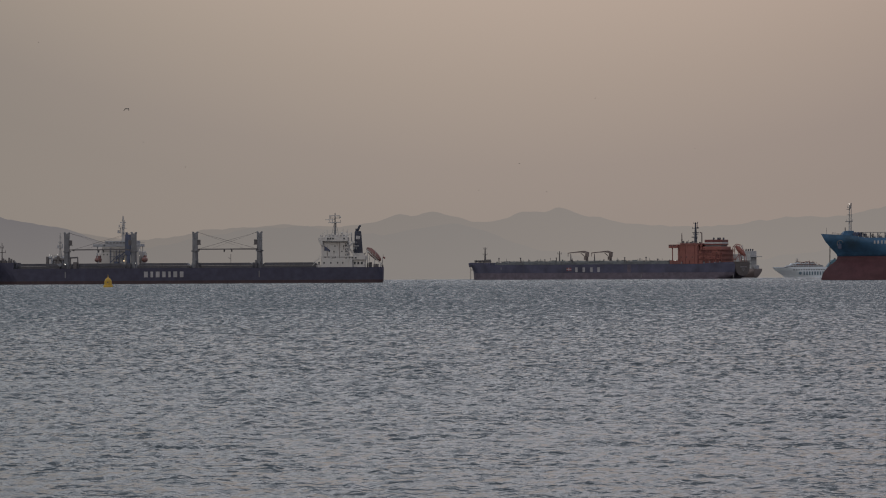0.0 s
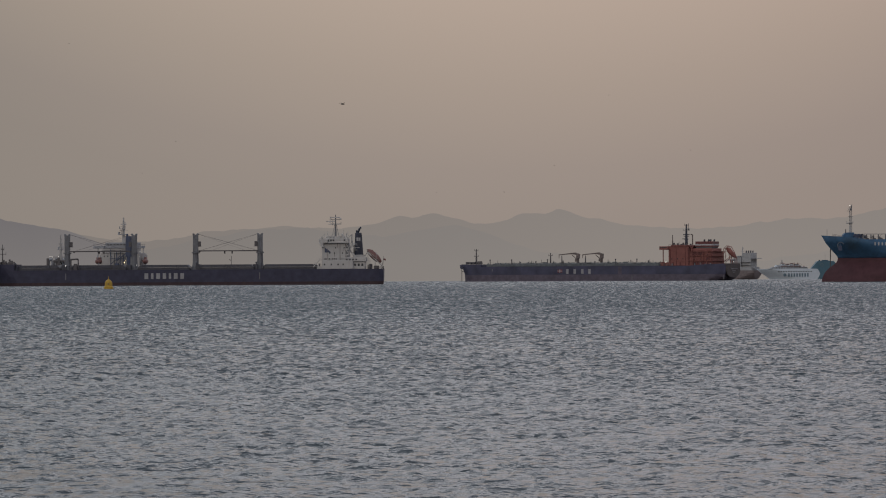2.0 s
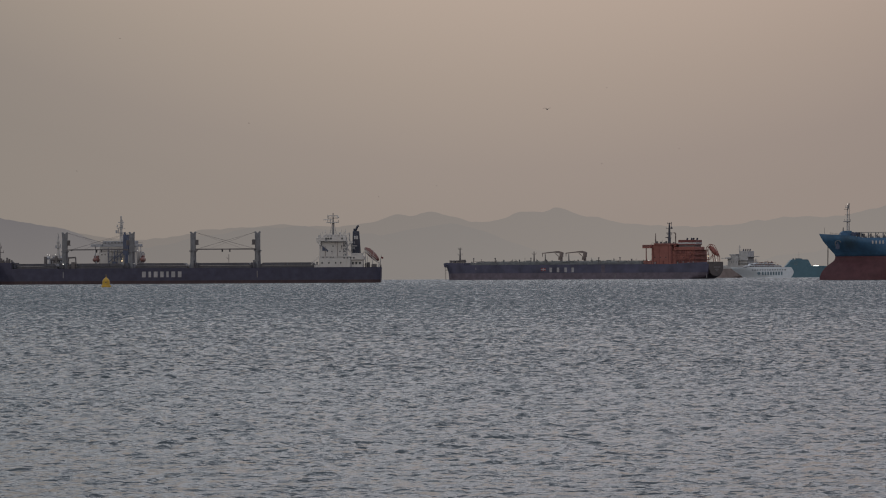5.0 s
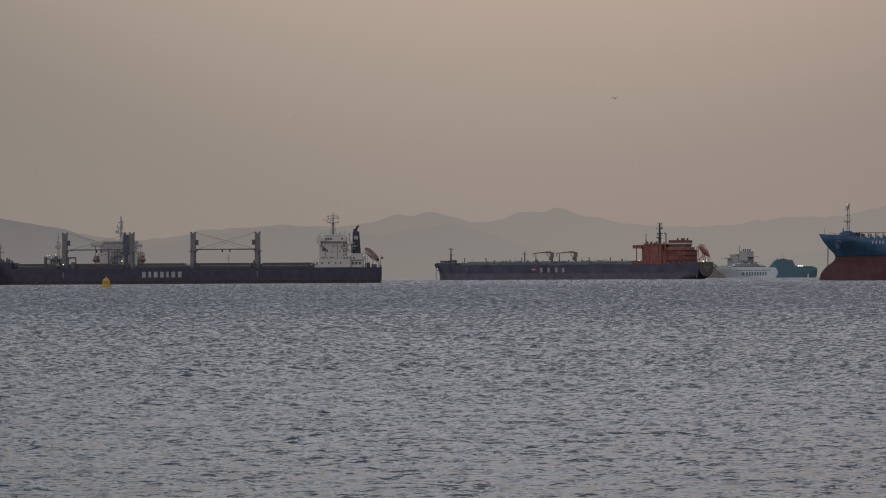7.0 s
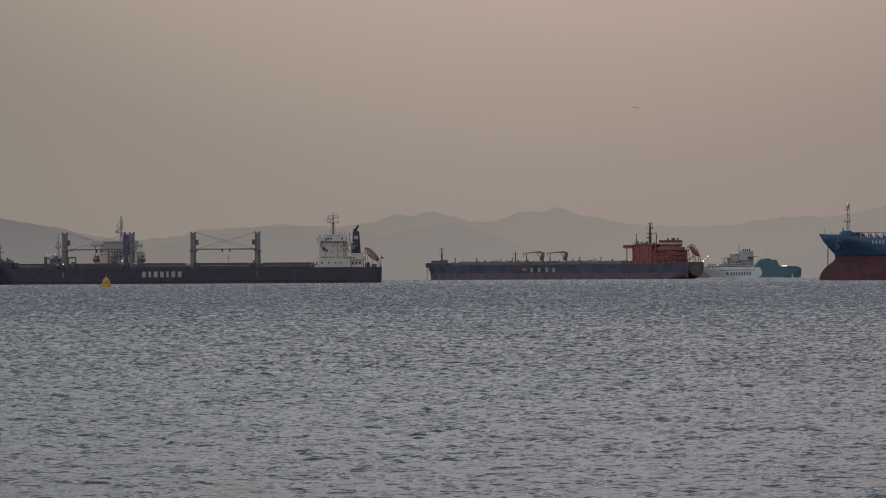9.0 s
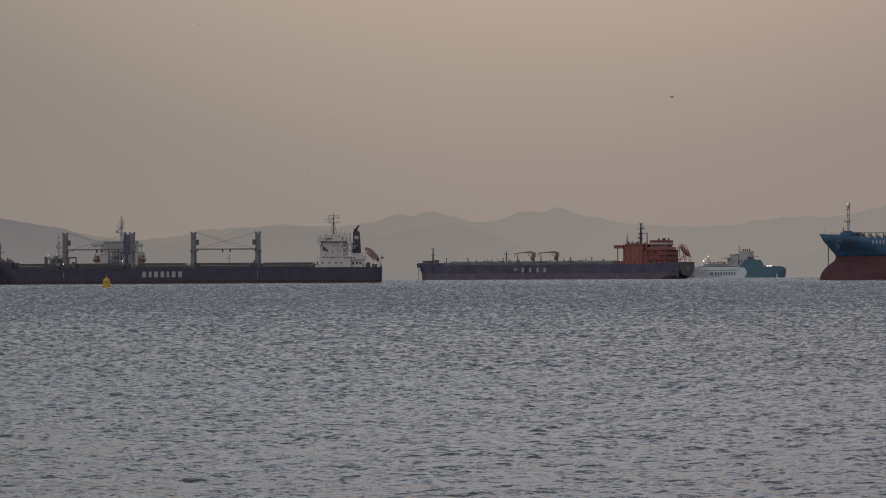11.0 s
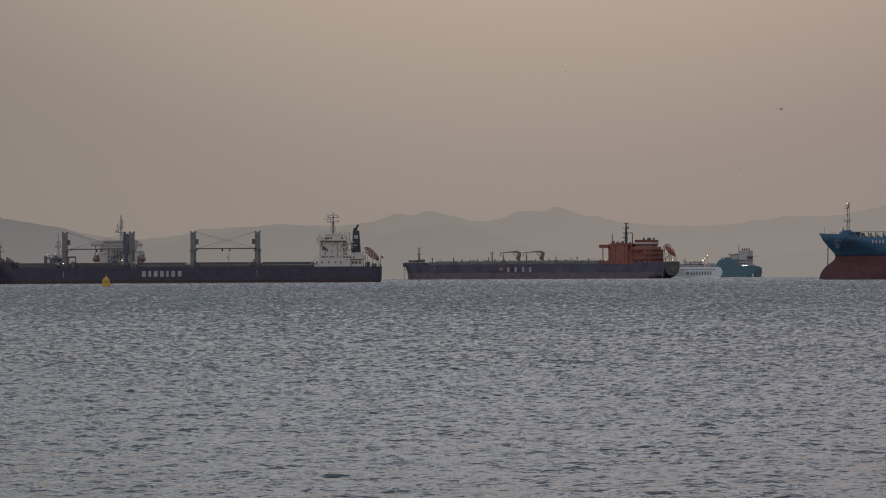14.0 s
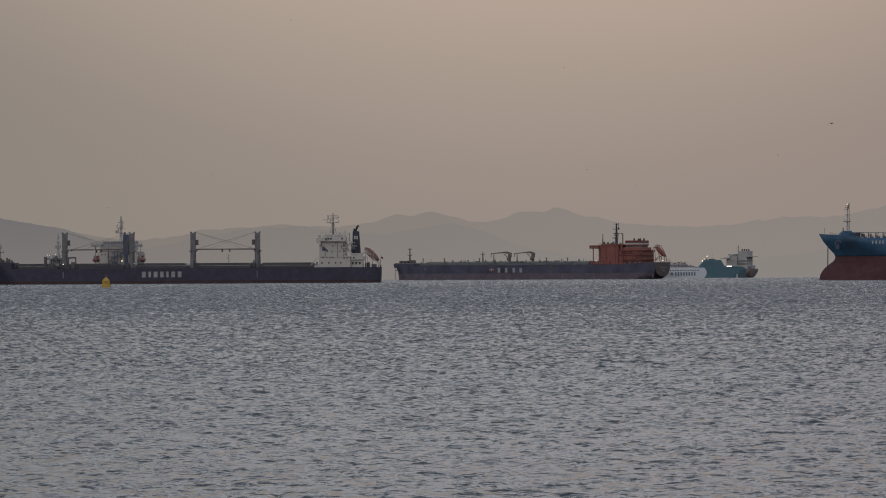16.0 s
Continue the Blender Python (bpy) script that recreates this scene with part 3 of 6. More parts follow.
def hatch(parent, x0, x1, half, z0, z1):
    """A hatch coaming with its folding cover."""
    h = solid("hatch_coaming", lambda bm: [span(bm, x0, x1, -half, half, z0, z0 + (z1 - z0) * 0.45)] +
              [span(bm, xx - 0.08, xx + 0.08, half, half + 0.35, z0, z0 + (z1 - z0) * 0.45) for xx in np.arange(x0 + 1, x1, 1.9)], "hatch", parent, "dark hatch coaming")

    def cover(bm):
        n = 4
        w = (x1 - x0 + 0.6) / n
        zc = z0 + (z1 - z0) * 0.48
        for i in range(n):
            a = x0 - 0.3 + i * w
            ca = 1.6 if i == 0 else 0.05
            cb = 1.6 if i == n - 1 else 0.05
            prism(bm, [(a + 0.06, zc), (a + w - 0.06, zc), (a + w - cb, z1), (a + ca, z1)], -half - 0.3, half + 0.3)
    solid("hatch_cover", cover, "hatch", h, "closed dark folding hatch cover")
    return h


def windows(parent, cells, y, z0, z1, face="y"):
    """One dark pane for each cell (a, b) along the house's side."""
    for a, b in cells:
        if face == "y":
            solid("window_pane", lambda bm: span(bm, a, b, y - 0.04, y + 0.05, z0, z1), "glass", parent)
        else:
            solid("window_pane", lambda bm: span(bm, y - 0.05, y + 0.05, a, b, z0, z1), "glass", parent)


def mast(parent, x, y, z0, z1, material, arms, r=0.35, name="mast", dishes=()):
    m = solid(name, lambda bm: rod(bm, (x, y, z0), (x, y, z1), r, r * 0.4, 8), material, parent)

    def yards(bm):
        for z, w in arms:
            rod(bm, (x - w, y, z), (x + w, y, z), 0.13, sides=6)
            rod(bm, (x, y - w, z), (x, y + w, z), 0.10, sides=6)
            for dx in (-w, w):
                rod(bm, (x + dx, y, z - 0.3), (x + dx, y, z + 1.0), 0.10, sides=5)
            span(bm, x - w * 0.5, x + w * 0.5, y - 0.5, y + 0.5, z - 0.12, z + 0.02)
    if arms:
        each("yard", yards, material, m)
    for z, dx, rr in dishes:
        solid("radar_dome", lambda bm: ball(bm, x + dx, y, z, rr), "white", m, "white radar dome", smooth=True)
    return m


def bulk_carrier():
    x0, y0, z0 = at(678.5, 1724)
    ship = thing("bulk_carrier", pose(x0, y0, z0 + 0.25, 0, 0, 180), "dark navy bulk carrier with grey cranes and white house, anchored", "cargo ship")
    stem = [(-1, 186), (3, 187.5), (7, 190), (11, 193)]
    stern = [(-1, 1.5), (0, 0.3), (2, 0.1), (8, 0)]
    ent, run, tr = [(0, 15), (11, 12)], [(0, 5), (7, 3)], [(-1, 0.9), (1, 0.93), (7, 0.95)]
    solid("hull", lambda bm: hull_shell(bm, 32, stem, stern, [1.2, 3, 5, 7.1], ent, run, tr), "navy", ship, "dark navy painted steel hull", smooth=False)
    solid("boot_topping", lambda bm: hull_shell(bm, 31.9, stem, stern, [-1.2, 0, 1.2], ent, run, tr), "boot_dim", ship, "dull red boot topping at the waterline")

    solid("forecastle", lambda bm: hull_shell(bm, 32, stem, [(0, 175.0)], [7.1, 8.6, 10.0], ent, [(0, 1)], [(0, 1)]), "navy", ship)
    each("windlass", lambda bm: [rod(bm, (x, -5, 10.4), (x, 5, 10.4), 0.8, sides=10) for x in (181, 186)] + [span(bm, x - 1, x + 1, y - 1, y + 1, 9.6, 11.2) for x, y in ((178, 4), (183.5, 5), (188, 2), (184, -3))] + [span(bm, 175.6 + i * 1.3, 176.4 + i * 1.3, 5 - i % 3 * 2, 6.4 - i % 3 * 2, 9.9, 11.3 + (i * 7 % 5) * 0.3) for i in range(7)],
          "dark", ship, bevel=0.1)
    mast(ship, 182.2, 0, 9.8, 19.6, "dark", [(15.0, 1.6), (17.2, 0.7)], 0.35, "foremast")
    railing("deck_rail", ship, [(31, 15.6, 7.1), (172, 15.6, 7.1)], 1.0, 2.4, 0.04, "dark")
    k = 0.27
    for a, b in ((35, 108), (129, 224), (247, 336), (355, 449), (466, 562)):
        hatch(ship, (678.5 - b) * k, (678.5 - a) * k, 9.5, 7.1, 9.5)
    crane_x = [(678.5 - p) * k for p in (118.5, 237, 345.5, 459.5)]
    deck_crane(ship, crane_x[0], crane_x[0] - 29.5, 0.9, 24.1, 7.1, 15.4)
    deck_crane(ship, crane_x[1], crane_x[1] + 29.0, -1.6, 24.1, 7.1, 15.4)
    deck_crane(ship, crane_x[2], crane_x[2] - 29.5, 0.9, 24.1, 7.1, 15.4)
    deck_crane(ship, crane_x[3], crane_x[3] + 29.0, -1.6, 24.1, 7.1, 15.4)
    for p in (114, 352, 452, 228):
        solid("deck_house", lambda bm: span(bm, (678.5 - p) * k - 1.1, (678.5 - p) * k + 1.1, -4, 5, 7.1, 9.6), "hatch", ship, bevel=0.1)
    for p in (121.5, 461.5):
        each("draught_mark", lambda bm: span(bm, (678.5 - p) * k - 0.2, (678.5 - p) * k + 0.2, 15.93, 16.06, 2.6, 5.6), "mark_dim", ship, "pale draught mark bar")
    for i, p in enumerate((126, 243, 350, 353.5, 463.5, 455, 566, 33, 31)):
        solid("mushroom_vent", lambda bm: (rod(bm, ((678.5 - p) * k, 11.5, 7.1), ((678.5 - p) * k, 11.5, 9.3 + i % 3 * 0.5), 0.3, sides=8), rod(bm, ((678.5 - p) * k, 11.5, 9.2 + i % 3 * 0.5), ((678.5 - p) * k, 11.5, 9.7 + i % 3 * 0.5), 0.55, 0.35, 8)), "hatch", ship)
    for cx in crane_x:
        solid("ladder", lambda bm: [rod(bm, (cx - 1.0, 1.25 + dy, 7.1), (cx - 1.0, 1.25 + dy, 15.4), 0.06, sides=4) for dy in (0.0, 0.5)] + [rod(bm, (cx - 1.0, 1.25, 7.6 + j * 0.6), (cx - 1.0, 1.75, 7.6 + j * 0.6), 0.04, sides=4) for j in range(13)], "dark", ship)
    # the owner's mark, as plain bars
    name_x0, name_x1 = (678.5 - 256) * k, (678.5 - 327) * k
    letters = (2.3, 1.7, 2.3, 2.1, 1.6, 2.3, 2.2)
    each("owner_mark", lambda bm: [span(bm, name_x0 - 0.7 - sum(letters[:i + 1]) - i * 0.78 + 0.25, name_x0 - 0.7 - sum(letters[:i]) - i * 0.78 - 0.25, 15.97, 16.08, 2.8, 5.5) for i in range(7)], "mark_soft", ship, "white bars of the owner's mark")
    # accommodation
    house = solid("accommodation", lambda bm: (span(bm, 14.5, 29.3, -13.6, 13.6, 7.1, 11.2), span(bm, 16.4, 29.2, -12.5, 12.5, 11.2, 19.4)), "white", ship, "weathered white accommodation block", bevel=0.12)
    each("deck_edge", lambda bm: [span(bm, 15.9, 29.4, -12.75, 12.75, z - 0.08, z + 0.08) for z in (11.25,)], "white", house)
    solid("bridge", lambda bm: (span(bm, 16.4, 29.5, -14.2, 14.2, 19.3, 19.5), span(bm, 16.6, 29.2, -12.2, 12.2, 19.55, 21.6), [prism(bm, [(28.3, 17.4), (29.3, 17.4), (30.6, 19.5), (30.6, 21.2), (26.4, 21.2), (26.4, 19.5), (28.6, 19.4)], y, y + 2.2) for y in (-14.4, 12.2)], span(bm, 18.5, 27.5, -8, 8, 21.6, 22.6)), "white", house, "white wheelhouse with open wings", bevel=0.08)
    windows(house, [(23.3 + i * 1.2, 24.1 + i * 1.2) for i in range(3)] + [(18.0, 18.8)], 12.25, 20.3, 21.1)
    windows(house, [(x, x + w) for x, w in ((27.0, 1.1), (25.4, 0.5), (23.8, 0.5), (23.0, 0.5), (22.2, 0.5), (19.5, 0.5), (18.4, 0.5), (17.1, 0.5))], 12.55, 11.5, 12.1)
    windows(house, [(x, x + 0.5) for x in (25.2, 23.0, 19.2)], 12.55, 14.3, 14.9)
    windows(house, [(x, x + 0.5) for x in (22.5, 18.4)], 12.55, 16.8, 17.4)
    windows(house, [(x, x + 0.6) for x in (27.6, 24.4, 21.2, 18.8)], 13.65, 8.8, 9.6)
    railing("house_rail", house, [(15.0, 13.5, 11.2), (29.2, 13.5, 11.2)], 1.0, 1.3, 0.05, "white")
    each("down_pipe", lambda bm: [rod(bm, (x, 12.6, 11.3), (x, 12.6, z), 0.09, sides=5) for x, z in ((20.6, 19.3), (26.4, 17.0), (17.9, 19.3))], "rust_steel", house)
    each("rust_streak", lambda bm: [prism(bm, [(x, z), (x + 0.28, z), (x + 0.18, z - d), (x + 0.1, z - d)], 12.5, 12.53) for x, z, d in ((23.1, 14.2, 1.6), (18.6, 16.7, 1.3), (25.3, 11.4, 1.0), (21.6, 19.2, 2.2))], "rust_steel", house, "thin rust runs below the windows")
    # stair landings aft, shade painted as panels; a gangway forward; gear on the roof
    each("recess_shade", lambda bm: [span(bm, 16.35, 17.9, 12.42, 12.54, z, z + 1.9) for z in (11.6, 14.2, 16.9)], "crane", house, "grey panels standing for shaded stair landings")
    each("landing_rail", lambda bm: [beam(bm, (15.8, 12.9, z), (18.2, 12.9, z), 0.08, 0.08) for z in (12.4, 15.0, 17.7)] + [beam(bm, (16.2, 12.8, z), (18.0, 12.8, z + 2.6), 0.14, 0.3) for z in (11.3, 14.0, 16.7)], "white", house)
    each("gangway", lambda bm: [beam(bm, (29.6, y, 12.0), (33.4, y, 8.0), 0.12, 0.2) for y in (11.2, 12.4)] + [beam(bm, (29.6, 12.4, 13.0), (33.4, 12.4, 9.0), 0.08, 0.08)] + [rod(bm, (30.2 + i * 0.9, 12.4, 11.4 - i * 0.95), (30.2 + i * 0.9, 12.4, 12.4 - i * 0.95), 0.06, sides=4) for i in range(4)] + [span(bm, 29.3, 31.6, 9.5, 12.6, 7.1, 8.3)], "white", ship, "pale gangway leaning on the house")
    each("roof_gear", lambda bm: [span(bm, 17.2 + i * 1.7, 17.9 + i * 1.7, 9.5 - (i % 3), 10.6 - (i % 3), 21.6, 22.3 + 0.4 * ((i * 5) % 3)) for i in range(6)] + [rod(bm, (17.6, 8, 21.6), (17.6, 8, 24.0), 0.22, sides=6), ball(bm, 19.6, 8, 23.4, 0.55), rod(bm, (19.6, 8, 21.6), (19.6, 8, 23.0), 0.2, sides=6), rod(bm, (28.6, 11, 21.6), (28.6, 11, 23.4), 0.1, sides=5), rod(bm, (25.6, 9, 21.6), (25.6, 9, 23.1), 0.12, sides=5), span(bm, 28.6, 29.6, 10.5, 12.2, 21.6, 22.4)], "white", house)
    each("mast_brace", lambda bm: [beam(bm, (23.0 + s * 1.6, 0, 22.6), (23.0 + s * 0.4, 0, 28.4), 0.16, 0.16) for s in (-1, 1)] + [beam(bm, (21.8 + 0.15 * i, 0, 23.8 + i), (24.2 - 0.15 * i, 0, 23.8 + i), 0.1, 0.1) for i in range(4)], "crane", house)
    # the dark triangle under the wing and the stairs
    solid("wing_triangle", lambda bm: prism(bm, [(27.8, 17.2), (26.0, 16.0), (24.8, 14.9), (27.8, 14.9)], 12.5, 12.6), "crane_dark", house, "dark slanting triangle below the bridge wing")
    each("bulwark_post", lambda bm: [rod(bm, (29.6, y, 20.6), (29.6, y, 22.4), 0.12, sides=5) for y in (13, 14.2)] + [rod(bm, (16.9, 9, 21.6), (16.9, 9, 25.0), 0.14), rod(bm, (17.6, 3, 21.6), (15.2, 3, 23.6), 0.14), rod(bm, (15.2, 3, 23.6), (14.8, 3, 19.0), 0.14)], "white", house)
    solid("aft_house", lambda bm: (span(bm, 8.6, 15.5, -12, 12, 7.1, 10.6), span(bm, 8.2, 20.0, -13, 13, 10.6, 12.6), span(bm, 9, 13.5, -5, 5, 12.6, 13.8)), "white", house, bevel=0.1)
    windows(house, [(9.6 + i * 1.7, 10.5 + i * 1.7) for i in range(3)], 12.05, 8.4, 9.6)
    windows(house, [(12.5 + i * 1.5, 13.3 + i * 1.5) for i in range(4)], 13.05, 11.2, 11.9)
    for z in (13.0, 15.7, 18.4):
        railing("house_rail", house, [(12.5, 12.5, z - 0.3), (17, 12.5, z - 0.3)], 1.0, 1.2, 0.04, "white")
    solid("stair", lambda bm: [beam(bm, (13.2, 10.5, 12.6), (16.5, 10.5, 16.5), 0.3, 0.9), beam(bm, (16.5, 10.5, 16.5), (13.6, 10.5, 19.3), 0.3, 0.9)], "white", house)
    solid("funnel", lambda bm: prism(bm, [(9.8, 13.2), (13.9, 13.2), (13.6, 24.3), (10.6, 24.3)], -3, 3), "black", ship, "sooty black funnel with a pale mark", bevel=0.25)
    each("exhaust_pipe", lambda bm: (rod(bm, (12.4, 0, 24.2), (11.4, 0, 26.6), 0.55, 0.5, 8), rod(bm, (11.4, 0, 26.6), (10.7, 0, 26.9), 0.45), rod(bm, (12.9, 1, 24.2), (12.9, 1, 25.5), 0.4)), "black", ship)
    each("funnel_mark", lambda bm: (span(bm, 11.1, 12.0, 2.96, 3.08, 20.4, 22.0), span(bm, 12.15, 13.0, 2.96, 3.08, 20.4, 22.0)), "mark", ship, "pale mark on the funnel")
    each("vent_trunk", lambda bm: (rod(bm, (15.2, 2, 19.4), (15.2, 2, 23.6), 0.28), rod(bm, (14.3, -2, 12), (14.3, -2, 19.0), 0.3), span(bm, 11.5, 14.6, 5, 5.4, 17.0, 17.4)), "white", ship)
    m = mast(ship, 23.0, 0, 22.4, 33.0, "crane", [(28.6, 2.6), (30.6, 2.2)], 0.5, "radar_mast")
    each("radar_scanner", lambda bm: (span(bm, 20.8, 25.4, -0.3, 0.3, 31.4, 31.9), span(bm, 23.4, 27.6, -0.3, 0.3, 29.6, 30.0), span(bm, 20.6, 26.4, -1.2, 1.2, 28.3, 28.55), ball(bm, 20.6, 0, 31.0, 0.5), rod(bm, (25.6, 0, 28.5), (25.6, 0, 32.2), 0.14), rod(bm, (24.3, 0, 28), (24.3, 0, 30.3), 0.2), rod(bm, (26.8, 0.5, 22.4), (26.8, 0.5, 24.8), 0.12), rod(bm, (28.2, 1, 22.4), (28.2, 1, 24.0), 0.12), rod(bm, (19.2, 1, 22.4), (19.2, 1, 25.5), 0.1)), "white", m)
    # free-fall lifeboat on its ramp
    ramp = solid("lifeboat_ramp", lambda bm: [beam(bm, (7.8, y, 15.2), (1.0, y, 8.6), 0.3, 0.5) for y in (-1.3, 1.3)] + [beam(bm, (x, y, 7.1), (x, y, z), 0.28, 0.28) for y in (-1.3, 1.3) for x, z in ((7.6, 15.0), (4.2, 11.6), (1.4, 9.0))] +
                 [beam(bm, (7.6, 0, 15), (9.2, 0, 13), 0.25, 0.3), beam(bm, (1.2, 1.3, 7.1), (0.2, 1.3, 11.8), 0.25, 0.25), beam(bm, (1.2, -1.3, 7.1), (0.2, -1.3, 11.8), 0.25, 0.25)], "white", ship, "white slanted lifeboat launching ramp")

    def boat(bm):
        m = Matrix.Translation((4.6, 0, 13.2)) @ Matrix.Rotation(radians(-43), 4, "Y")
        bmesh.ops.create_uvsphere(bm, u_segments=14, v_segments=9, radius=1.0, matrix=m @ Matrix.Diagonal((4.7, 1.7, 1.65, 1)))
        bmesh.ops.create_cube(bm, size=1.0, matrix=m @ Matrix.Translation((1.7, 0, 1.0)) @ Matrix.Diagonal((2.2, 1.5, 1.0, 1)))
    solid("lifeboat", boat, "orange_boat", ramp, "orange free-fall lifeboat paled for haze", smooth=True)
    each("boat_cradle", lambda bm: [beam(bm, (4.6 - 1.9 * f, y, 13.2 + 1.75 * f + 1.2), (4.6 - 1.9 * f, y, 13.2 + 1.75 * f - 1.7), 0.16, 0.2) for f in (-1.1, -0.3, 0.5) for y in (-1.6, 1.6)] + [beam(bm, (8.0, 1.7, 14.9), (1.6, 1.7, 9.4), 0.14, 0.22), beam(bm, (8.4, 1.7, 16.4), (2.2, 1.7, 11.0), 0.1, 0.14)], "white", ramp, "white cradle bars across the lifeboat")
    each("poop_fitting", lambda bm: [span(bm, 5.4, 7.0, 3, 5, 7.1, 9.4), span(bm, 2.2, 4.6, 4, 7, 7.1, 8.6), rod(bm, (7.4, 6, 7.1), (7.4, 6, 9.0), 0.35), rod(bm, (0.6, 5, 7.1), (0.0, 5, 13.0), 0.1)], "dark", ship, bevel=0.1)
    solid("ensign", lambda bm: prism(bm, [(0.05, 11.2), (-0.9, 10.9), (-1.0, 11.7), (0.05, 12.1)], 4.97, 5.03), "maroon", ship, "small dark red ensign on its staff")
    railing("poop_rail", ship, [(9, 13.4, 7.1), (3, 13.2, 7.1), (0.3, 12.6, 7.1), (0.3, -12.6, 7.1)], 1.1, 1.4, 0.04, "dark")
    each("deck_davit", lambda bm: (rod(bm, (72.5, 7, 9.5), (72.5, 7, 13.6), 0.12), rod(bm, (72.5, 7, 11.2), (73.6, 7, 12.0), 0.1), rod(bm, (148.4, 11, 7.1), (148.4, 11, 12.2), 0.3), rod(bm, (148.8, 11, 12.2), (145.0, 11, 12.4), 0.38), rod(bm, (145.0, 11, 12.4), (144.8, 11, 7.6), 0.3), span(bm, 145.4, 147.0, 10, 12, 7.1, 10.2)), "dark", ship)
    each("deck_lamp", lambda bm: (ball(bm, 150.5, 15, 9.2, 0.18), ball(bm, 117, 15.5, 9.4, 0.1)), "lamp_white", ship, "small lit deck lamps")
    return ship


# ---- the ship anchored behind it, bow on ----
def anchored_freighter():
    x0, y0, z0 = at(220, 1965)
    ship = thing("anchored_freighter", pose(x0, y0, z0, 0, 0, 257.8), "pale grey freighter seen nearly bow on behind the bulk carrier", "cargo ship")
    stem = [(-1, 112), (6, 115), (11, 120)]
    stern = [(-1, -14), (8, -18)]
    ent, run, tr = [(0, 22), (10, 14)], [(0, 20), (7, 8)], [(-1, 0.3), (7, 0.85)]
    solid("hull", lambda bm: hull_shell(bm, 28, stem, stern, [-1, 1, 4, 8.6], ent, run, tr), "grey_hull", ship, "grey steel hull")
    solid("forecastle", lambda bm: prism(bm, [(104, 8.6), (116, 8.6), (118, 10.2), (104, 10.0)], -6, 6), "grey_hull", ship)
    each("windlass", lambda bm: [rod(bm, (x, -3, 12.6), (x, 3, 12.6), 0.7, sides=10) for x in (108, 113)] + [span(bm, 105 + i * 2.1, 106.0 + i * 2.1, y - 0.6, y + 0.6, 10, 13.2 + i * 0.3) for i, y in enumerate((-5, 2, -2.4, -6.6, 0))], "dark", ship, bevel=0.08)
    solid("breakwater", lambda bm: (prism(bm, [(104.0, 10.0), (104.4, 10.0), (103.2, 12.8), (102.9, 12.8)], -7.6, 2.4), span(bm, 102.6, 103.6, -7.6, -7.3, 10, 13.6), span(bm, 102.6, 103.6, 2.0, 2.3, 10, 13.2), span(bm, 103.6, 107.2, -4.4, -1.6, 10.0, 14.3), span(bm, 103.8, 106.6, 0.3, 1.9, 10.0, 13.7)), "pale_blue", ship, "pale grey breakwater and deck store on the forecastle", bevel=0.06)
    each("mooring_winch", lambda bm: [rod(bm, (109, y, 13.4), (109, y + 1.6, 13.4), 0.75, sides=10) for y in (-6.8, 0.6)] + [span(bm, 108.6, 109.4, y, y + 0.3, 10, 13.6) for y in (-6.9, -5.2, 0.5, 2.2)], "pale_blue", ship, "pale grey mooring winches")
    railing("forecastle_rail", ship, [(103.2, -8.0, 13.9), (103.2, 0.8, 13.9)], 1.0, 1.2, 0.06, "crane")
    each("mast_platform", lambda bm: (span(bm, 106.2, 107.8, -2.8, 0.2, 18.4, 18.7), span(bm, 106.4, 107.6, -2.2, -0.2, 21.4, 21.7), span(bm, 106.4, 107.6, -2.6, -1.6, 18.7, 20.1), rod(bm, (107, 0.0, 18.7), (107, 0.0, 20.6), 0.22), beam(bm, (107, -2.6, 10), (107, -1.4, 18.4), 0.3, 0.3), beam(bm, (107, 0.2, 10), (107, -1.0, 18.4), 0.3, 0.3)), "pale_blue", ship, "pale platforms of the foremast")
    mast(ship, 107, -1.2, 10, 26.2, "white_far", [(18.5, 2.0), (21.0, 0.9), (24.0, 0.8)], 0.8, "foremast")
    # Added post: stands for the dark side of the carrier's crane in front.
    solid("crane_side_post", lambda bm: (rod(bm, (12, 5.9, 8.6), (12, 5.9, 15), 1.1, 1.0, 12), span(bm, 10.8, 13.2, 4.5, 7.3, 15, 26.2), span(bm, 11.4, 12.6, 4.7, 5.6, 26.2, 27.4)), "crane_dark", ship, "dark blue post standing for a crane's dark side", bevel=0.1)
    for a, b in ((14, 27), (34, 58), (66, 98)):
        hatch(ship, a, b, 9, 8.6, 10.4)
    house = solid("accommodation", lambda bm: (span(bm, -6, 8, -10.8, -3.6, 8.6, 17.0), span(bm, -6, 7.2, -3.6, 10.5, 8.6, 17.0), span(bm, -4, 8.4, -10, 8, 17.0, 19.8)), "white_far", ship, "pale accommodation block", bevel=0.12)
    solid("bridge", lambda bm: (span(bm, 2.5, 8.8, -15.2, 12.4, 19.6, 20.0), span(bm, 3, 8.4, -15.2, -9, 20.0, 21.0), span(bm, 3, 8.4, 9, 12.4, 20.0, 21.0), span(bm, -2, 8.2, -8.5, 8.5, 20.0, 22.8)), "pale_blue", house, "pale wheelhouse and wings", bevel=0.08)
    windows(house, [(-7.6 + i * 1.9, -6.6 + i * 1.9) for i in range(8)], 8.25, 21.4, 22.0, "x")
    windows(house, [(-9.4 + i * 1.9, -8.8 + i * 1.9) for i in range(3)], 8.05, 15.0, 15.7, "x")
    windows(house, [(1.6 + i * 2.6, 2.2 + i * 2.6) for i in range(3)], 7.25, 12.6, 13.2, "x")
